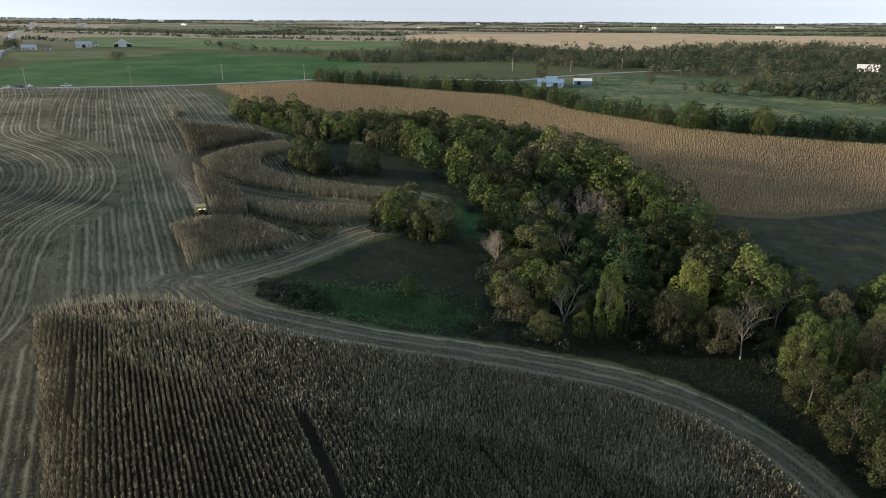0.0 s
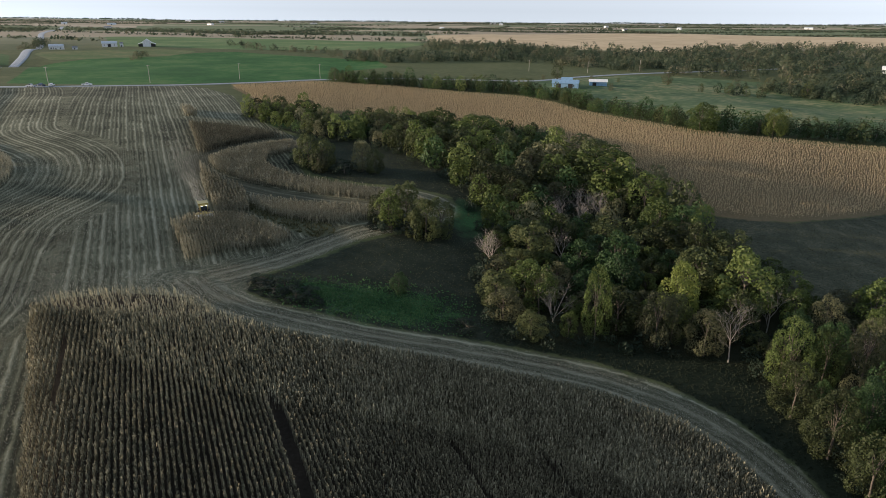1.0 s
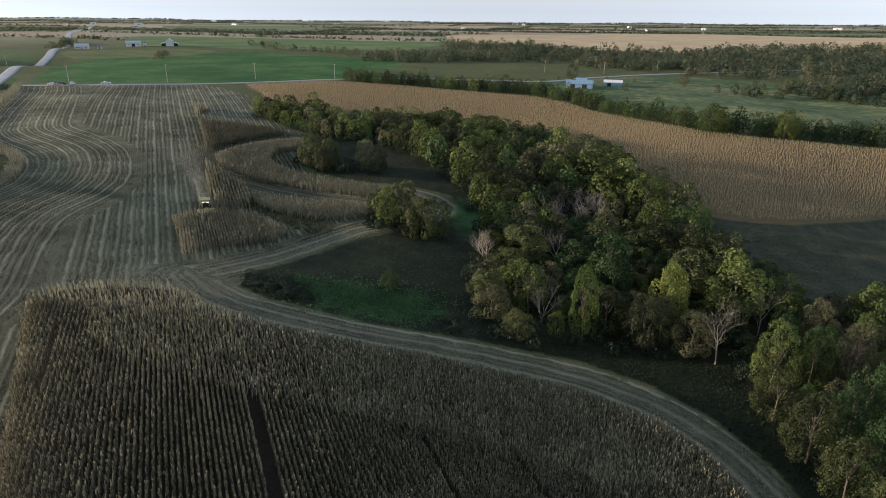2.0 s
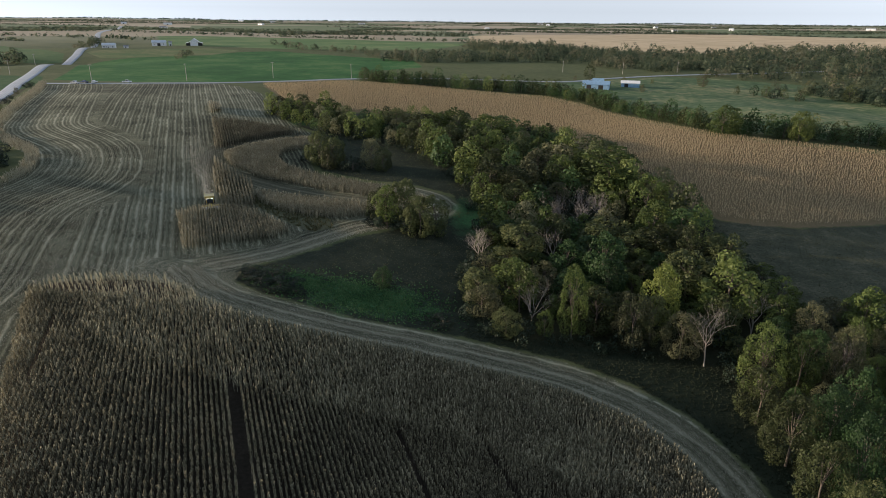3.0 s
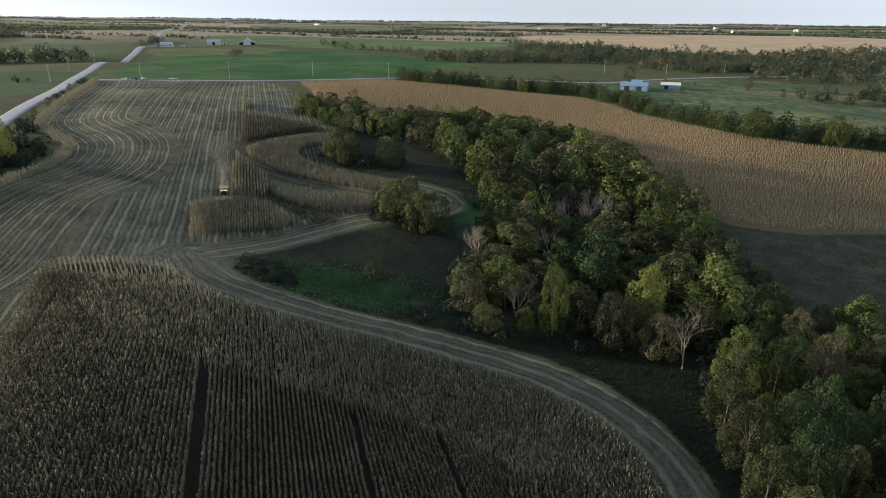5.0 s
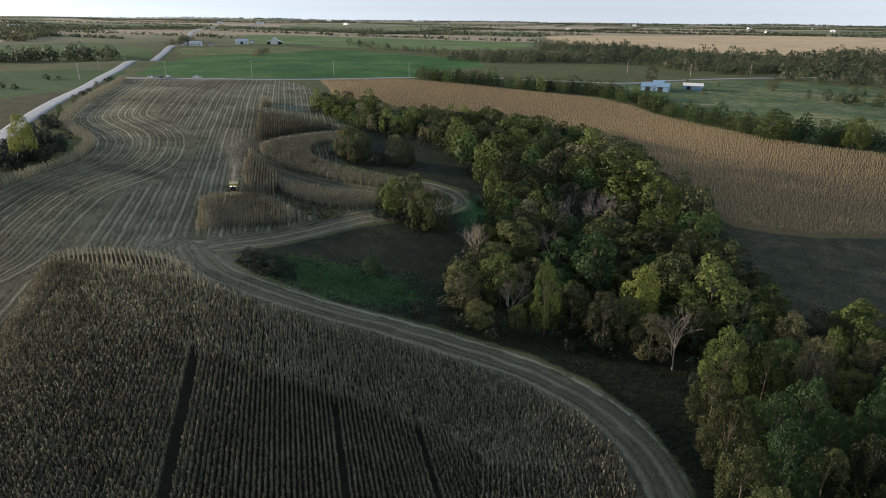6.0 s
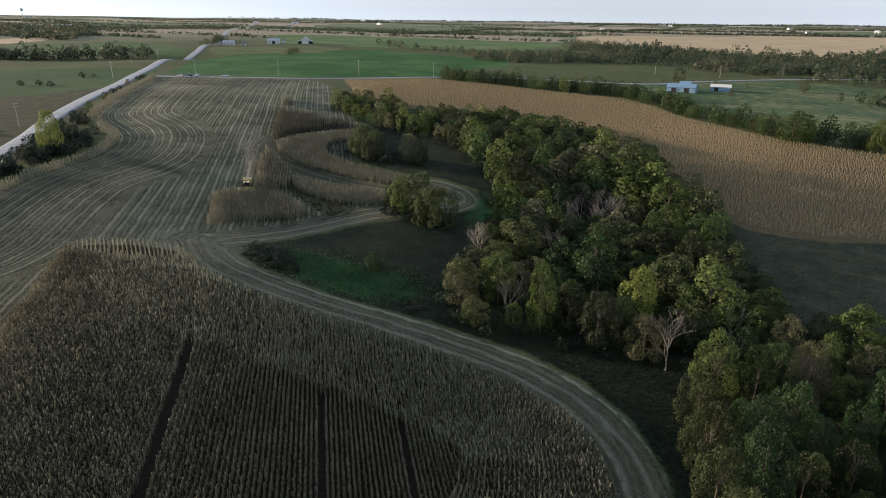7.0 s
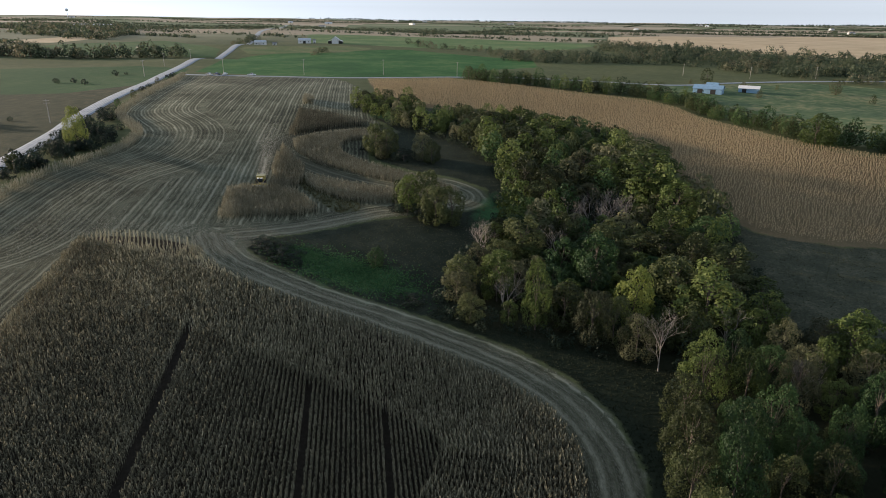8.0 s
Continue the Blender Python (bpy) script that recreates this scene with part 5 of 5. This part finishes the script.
for s in (-1, 1):
    bm = bmesh.new()
    box(bm, (min(s * 5, s * 10.5), -8.6, -0.6), (max(s * 5, s * 10.5), 9, 3.4))
    bay = part("side_bay", bm, dark_gap, barn, "dark open side bay")
    for pts in ([(0, 9.7), (s * 5.6, 5.9), (s * 5.6, 6.1), (0, 9.95)], [(s * 5, 5.4), (s * 11.4, 3.3), (s * 11.4, 3.5), (s * 5, 5.65)]):
        bm = bmesh.new()
        v0, v1 = [bm.verts.new((x, -9.5, z)) for x, z in pts], [bm.verts.new((x, 9.5, z)) for x, z in pts]
        for i in range(4):
            bm.faces.new((v0[i], v0[(i + 1) % 4], v1[(i + 1) % 4], v1[i]))
        bm.faces.new(v0[::-1]), bm.faces.new(v1)
        bmesh.ops.recalc_face_normals(bm, faces=bm.faces[:])
        part("roof", bm, pale_metal, barn)
bm = bmesh.new()
box(bm, (-1.8, -9.15, -0.3), (1.8, -8.9, 4.2), 0.03)
part("door", bm, white_paint, barn)
shed("barn", -470, 862, 25, 18, 10, 4.6, 2.6, white_paint, pale_metal, "long white barn with a pale metal roof", [(0, 4, 3.6, 0)], [(-6, 1.2, 1.2, 1.8), (6, 1.2, 1.2, 1.8)])
shed("shed", -457, 868, 25, 4, 4, 4.5, 1.2, white_paint, grey_roof, "small white tool shed beside the barns", [(0, 1.2, 2.1, 0)])
shed("house", -492, 782, 20, 15, 8, 4.2, 2.2, white_paint, pale_metal, "white farmhouse with a low pale roof", [(0, 1.1, 2.1, 0)], [(-5, 1.6, 1.3, 1.2), (5, 1.6, 1.3, 1.2), (-2.5, 1.2, 1.3, 1.2)])
shed("shed", -473, 788, 20, 5, 4, 2.6, 1.2, white_paint, grey_roof, "small pale garden shed beside the farmhouse", [(0, 1.2, 2.0, 0)])
shed("machine_shed", 84, 512, -12, 20, 11, 3.5, 2.2, blue_metal, blue_metal, "long machine shed clad in light blue metal", [(4, 3.6, 3.0, 0), (-5, 3.6, 3.0, 0)])
shed("shed", 87, 526, -12, 8, 6, 4.2, 1.9, blue_metal, blue_metal, "small blue shed behind the machine shed", [(0, 1.2, 2.1, 0)])
shed("shed", 113, 531, -8, 14, 8, 3.2, 1.6, blue_metal, white_paint, "low blue shed with a bright white roof", [(-3, 3, 2.6, 0)])
shed("house", 415, 642, -30, 18, 9, 4.2, 2.2, white_paint, white_paint, "white house at the edge of distant woods", [(-4, 2.4, 2.4, 0)], [(3, 1.6, 1.3, 1.2), (6, 1.6, 1.3, 1.2)])
shed("warehouse", -1290, 1235, 48, 95, 22, 7, 2.4, white_paint, pale_metal, "long low white warehouse far off", [(-20, 5, 4.5, 0), (20, 5, 4.5, 0)])
rb = np.random.default_rng(97)
for i in range(16):
    d, az = rb.uniform(2300, 4500), radians(rb.uniform(-55, 42))
    x, y = d * math.sin(az), d * math.cos(az)
    shed("farm_building", x, y, float(rb.uniform(-40, 40)), float(rb.uniform(14, 34)), 12, 5.5, 2.8, white_paint, pale_metal if i % 2 else grey_roof,
         "far white farm building among fields", [(0, 4, 3.5, 0)], (), "far farm buildings")

# water tower on the horizon
wx, wy = -3180, 2824
tower = thing("water_tower", pose(wx, wy, gz(wx, wy)), "pale water tower standing on the horizon", "water tower")
bm = bmesh.new()
rod(bm, (0, 0, -1), (0, 0, 34), 2.2, 1.6, 12)
part("column", bm, pale_metal, tower)
bm = bmesh.new()
bmesh.ops.create_uvsphere(bm, u_segments=20, v_segments=12, radius=9, matrix=Matrix.Translation((0, 0, 40)) @ Matrix.Diagonal((1, 1, 0.8, 1)))
part("tank", bm, pale_metal, tower)


# ---- vehicles ----
def wheel(bm_parent, name, x, y, r, w, mat_rim=None):
    bm = bmesh.new()
    rod(bm, (x - w / 2, y, r), (x + w / 2, y, r), r, r, 18)
    bmesh.ops.bevel(bm, geom=[e for e in bm.edges if len(e.link_faces) == 2 and any(len(f.verts) > 4 for f in e.link_faces)], offset=r * 0.12, segments=2, affect='EDGES')
    tyre = part(name, bm, rubber, bm_parent)
    bm = bmesh.new()
    s = 1 if x > 0 else -1
    rod(bm, (x + s * w * 0.3, y, r), (x + s * (w / 2 + 0.02), y, r), r * 0.55, r * 0.5, 14)
    part("rim", bm, mat_rim or steel, tyre, "round metal rim")


def pickup(x, y, turn, paint, label):
    p = thing("pickup_truck", pose(x, y, gz(x, y) + 0.32, 0, 0, turn), label, "pickup truck", "pickup trucks on the lane")
    bm = bmesh.new()
    prism(bm, [(-2.85, 0.45), (2.85, 0.45), (2.9, 0.8), (2.8, 1.08), (1.35, 1.18), (-2.85, 1.18)], -0.98, 0.98)
    bmesh.ops.bevel(bm, geom=bm.edges[:], offset=0.06, segments=1, affect='EDGES')
    part("body", bm, paint, p)
    bm = bmesh.new()
    prism(bm, [(-0.95, 1.14), (1.45, 1.14), (0.75, 1.84), (-0.75, 1.84)], -0.86, 0.86)
    bmesh.ops.bevel(bm, geom=bm.edges[:], offset=0.06, segments=1, affect='EDGES')
    cab = part("cab", bm, paint, p)
    for s in (-1, 1):
        bm = bmesh.new()
        prism(bm, [(-0.70, 1.24), (1.12, 1.24), (0.66, 1.74), (-0.62, 1.74)], s * 0.865 - 0.012, s * 0.865 + 0.012)
        part("side_window", bm, glass, cab, "dark side window")
    bm = bmesh.new()
    prism(bm, [(1.36, 1.26), (1.40, 1.24), (0.86, 1.80), (0.82, 1.78)], -0.72, 0.72)
    part("windscreen", bm, glass, cab, "dark sloping windscreen")
    bm = bmesh.new()
    box(bm, (-0.8, -2.75, 1.19), (0.8, -1.05, 1.22))
    part("cargo_bed", bm, dark_gap, p, "dark open cargo bed")
    for sx in (-1, 1):
        bm = bmesh.new()
        box(bm, (sx * 0.72 - 0.2, 2.84, 0.78), (sx * 0.72 + 0.2, 2.92, 0.98), 0.02)
        part("headlight", bm, pale_metal, p)
        for yy in (1.85, -1.85):
            wheel(p, "wheel", sx * 0.86, yy, 0.39, 0.26)
    return p


pickup(-260, 385.5, 80, silver_car, "silver pickup truck parked on the gravel lane")
pickup(-256, 389, 70, blue_car, "dark blue pickup truck parked on the gravel lane")
pickup(-250, 390.5, 15, white_car, "white pickup truck standing across the lane")
pickup(-231, 396, -75, white_car, "white pickup truck driving along the gravel lane")


def combine(x, y, turn):
    c = thing("combine_harvester", pose(x, y, gz(x, y), 0, 0, turn) @ Matrix.Scale(0.8, 4), "yellow combine harvester cutting dry corn", "combine harvester")
    bm = bmesh.new()
    prism(bm, [(-4.6, 1.5), (1.2, 1.3), (1.4, 2.6), (1.2, 3.3), (-3.8, 3.4), (-4.8, 2.6)], -1.45, 1.45)
    bmesh.ops.bevel(bm, geom=bm.edges[:], offset=0.1, segments=2, affect='EDGES')
    body = part("body", bm, gold_paint, c)
    bm = bmesh.new()
    prism(bm, [(-2.6, 3.35), (0.9, 3.35), (1.3, 4.1), (-3.0, 4.1)], -1.75, 1.75)
    part("grain_tank", bm, gold_paint, c, "flared yellow grain tank")
    bm = bmesh.new()
    prism(bm, [(1.35, 1.6), (2.8, 1.6), (3.0, 2.4), (2.7, 3.45), (1.35, 3.5)], -1.05, 1.05)
    bmesh.ops.bevel(bm, geom=bm.edges[:], offset=0.06, segments=1, affect='EDGES')
    cab = part("cab", bm, glass, c, "glazed dark cab")
    bm = bmesh.new()
    box(bm, (-1.25, 1.2, 3.5), (1.25, 3.1, 3.75), 0.07)
    part("cab_roof", bm, gold_paint, cab, "yellow cab roof")
    for sx in (-0.95, -0.55, 0.55, 0.95):
        bm = bmesh.new()
        box(bm, (sx - 0.14, 3.08, 3.52), (sx + 0.14, 3.16, 3.7), 0.02)
        part("work_light", bm, lamp_glass, cab, "lit work lamp")
    bm = bmesh.new()
    prism(bm, [(1.2, 1.0), (3.6, 0.5), (3.6, 1.2), (1.2, 2.0)], -0.7, 0.7)
    part("feeder_house", bm, gold_paint, c)
    bm = bmesh.new()
    prism(bm, [(3.5, 0.25), (4.3, 0.25), (4.3, 0.6), (3.7, 1.35), (3.5, 1.35)], -3.1, 3.1)
    bmesh.ops.bevel(bm, geom=bm.edges[:], offset=0.04, segments=1, affect='EDGES')
    header = part("corn_header", bm, gold_paint, c, "wide eight-row corn header")
    for i in range(9):
        px = -3.05 + i * 0.7625
        bm = bmesh.new()
        bmesh.ops.create_cone(bm, cap_ends=True, segments=8, radius1=0.3, radius2=0.03, depth=1.9,
                              matrix=Matrix.Translation((px, 5.0, 0.5)) @ Matrix.Rotation(radians(-97), 4, 'X'))
        part("snout", bm, pale_metal, header, "pale pointed row divider")
    bm = bmesh.new()
    rod(bm, (1.5, 0.4, 3.7), (1.75, -4.6, 4.0), 0.2, 0.2, 10)
    part("unloading_auger", bm, gold_paint, c)
    for sx in (-1, 1):
        wheel(c, "wheel", sx * 1.75, 1.3, 0.98, 0.7, gold_paint)
        wheel(c, "wheel", sx * 1.45, -3.6, 0.62, 0.45, gold_paint)
        bm = bmesh.new()
        rod(bm, (sx * 1.05, 2.6, 2.7), (sx * 1.7, 2.7, 2.7), 0.03, 0.03, 6)
        box(bm, (sx * 1.7 - 0.12, 2.66, 2.4), (sx * 1.7 + 0.12, 2.72, 2.95), 0.01)
        part("mirror", bm, dark_gap, cab)
    return c


combine(HARVESTER[0], HARVESTER[1], 207.2)


# ---- dust ----
rd = np.random.default_rng(120)
back = 75 * rd.beta(1.0, 1.8, 6000)
lift = np.abs(rd.normal(0, 1, 6000)) * (0.7 + 0.075 * back) + 0.6
aside = rd.normal(0, 1, 6000) * (0.7 + 0.05 * back) - 0.06 * back
at = HARVESTER - ROW * 3.5 - back[:, None] * ROW + aside[:, None] * ROW_N
mid_pt = np.column_stack([at, ground_z(at[:, 0], at[:, 1]) + lift])
e1, e2 = rd.normal(0, 0.035, (6000, 3)), rd.normal(0, 0.035, (6000, 3))
dust_mat = leaf_material("pale dust", [(0.42, 0.40, 0.35), (0.50, 0.475, 0.42), (0.58, 0.55, 0.49)], 0.9, 0.5, 0.4)
dust = linked("dust", quads_mesh("dust", np.stack([mid_pt - e1, mid_pt + e2, mid_pt + e1, mid_pt - e2], 1)), dust_mat)
tagged(dust, "thin pale dust drifting behind the combine harvester", "dust", kind="stuff")
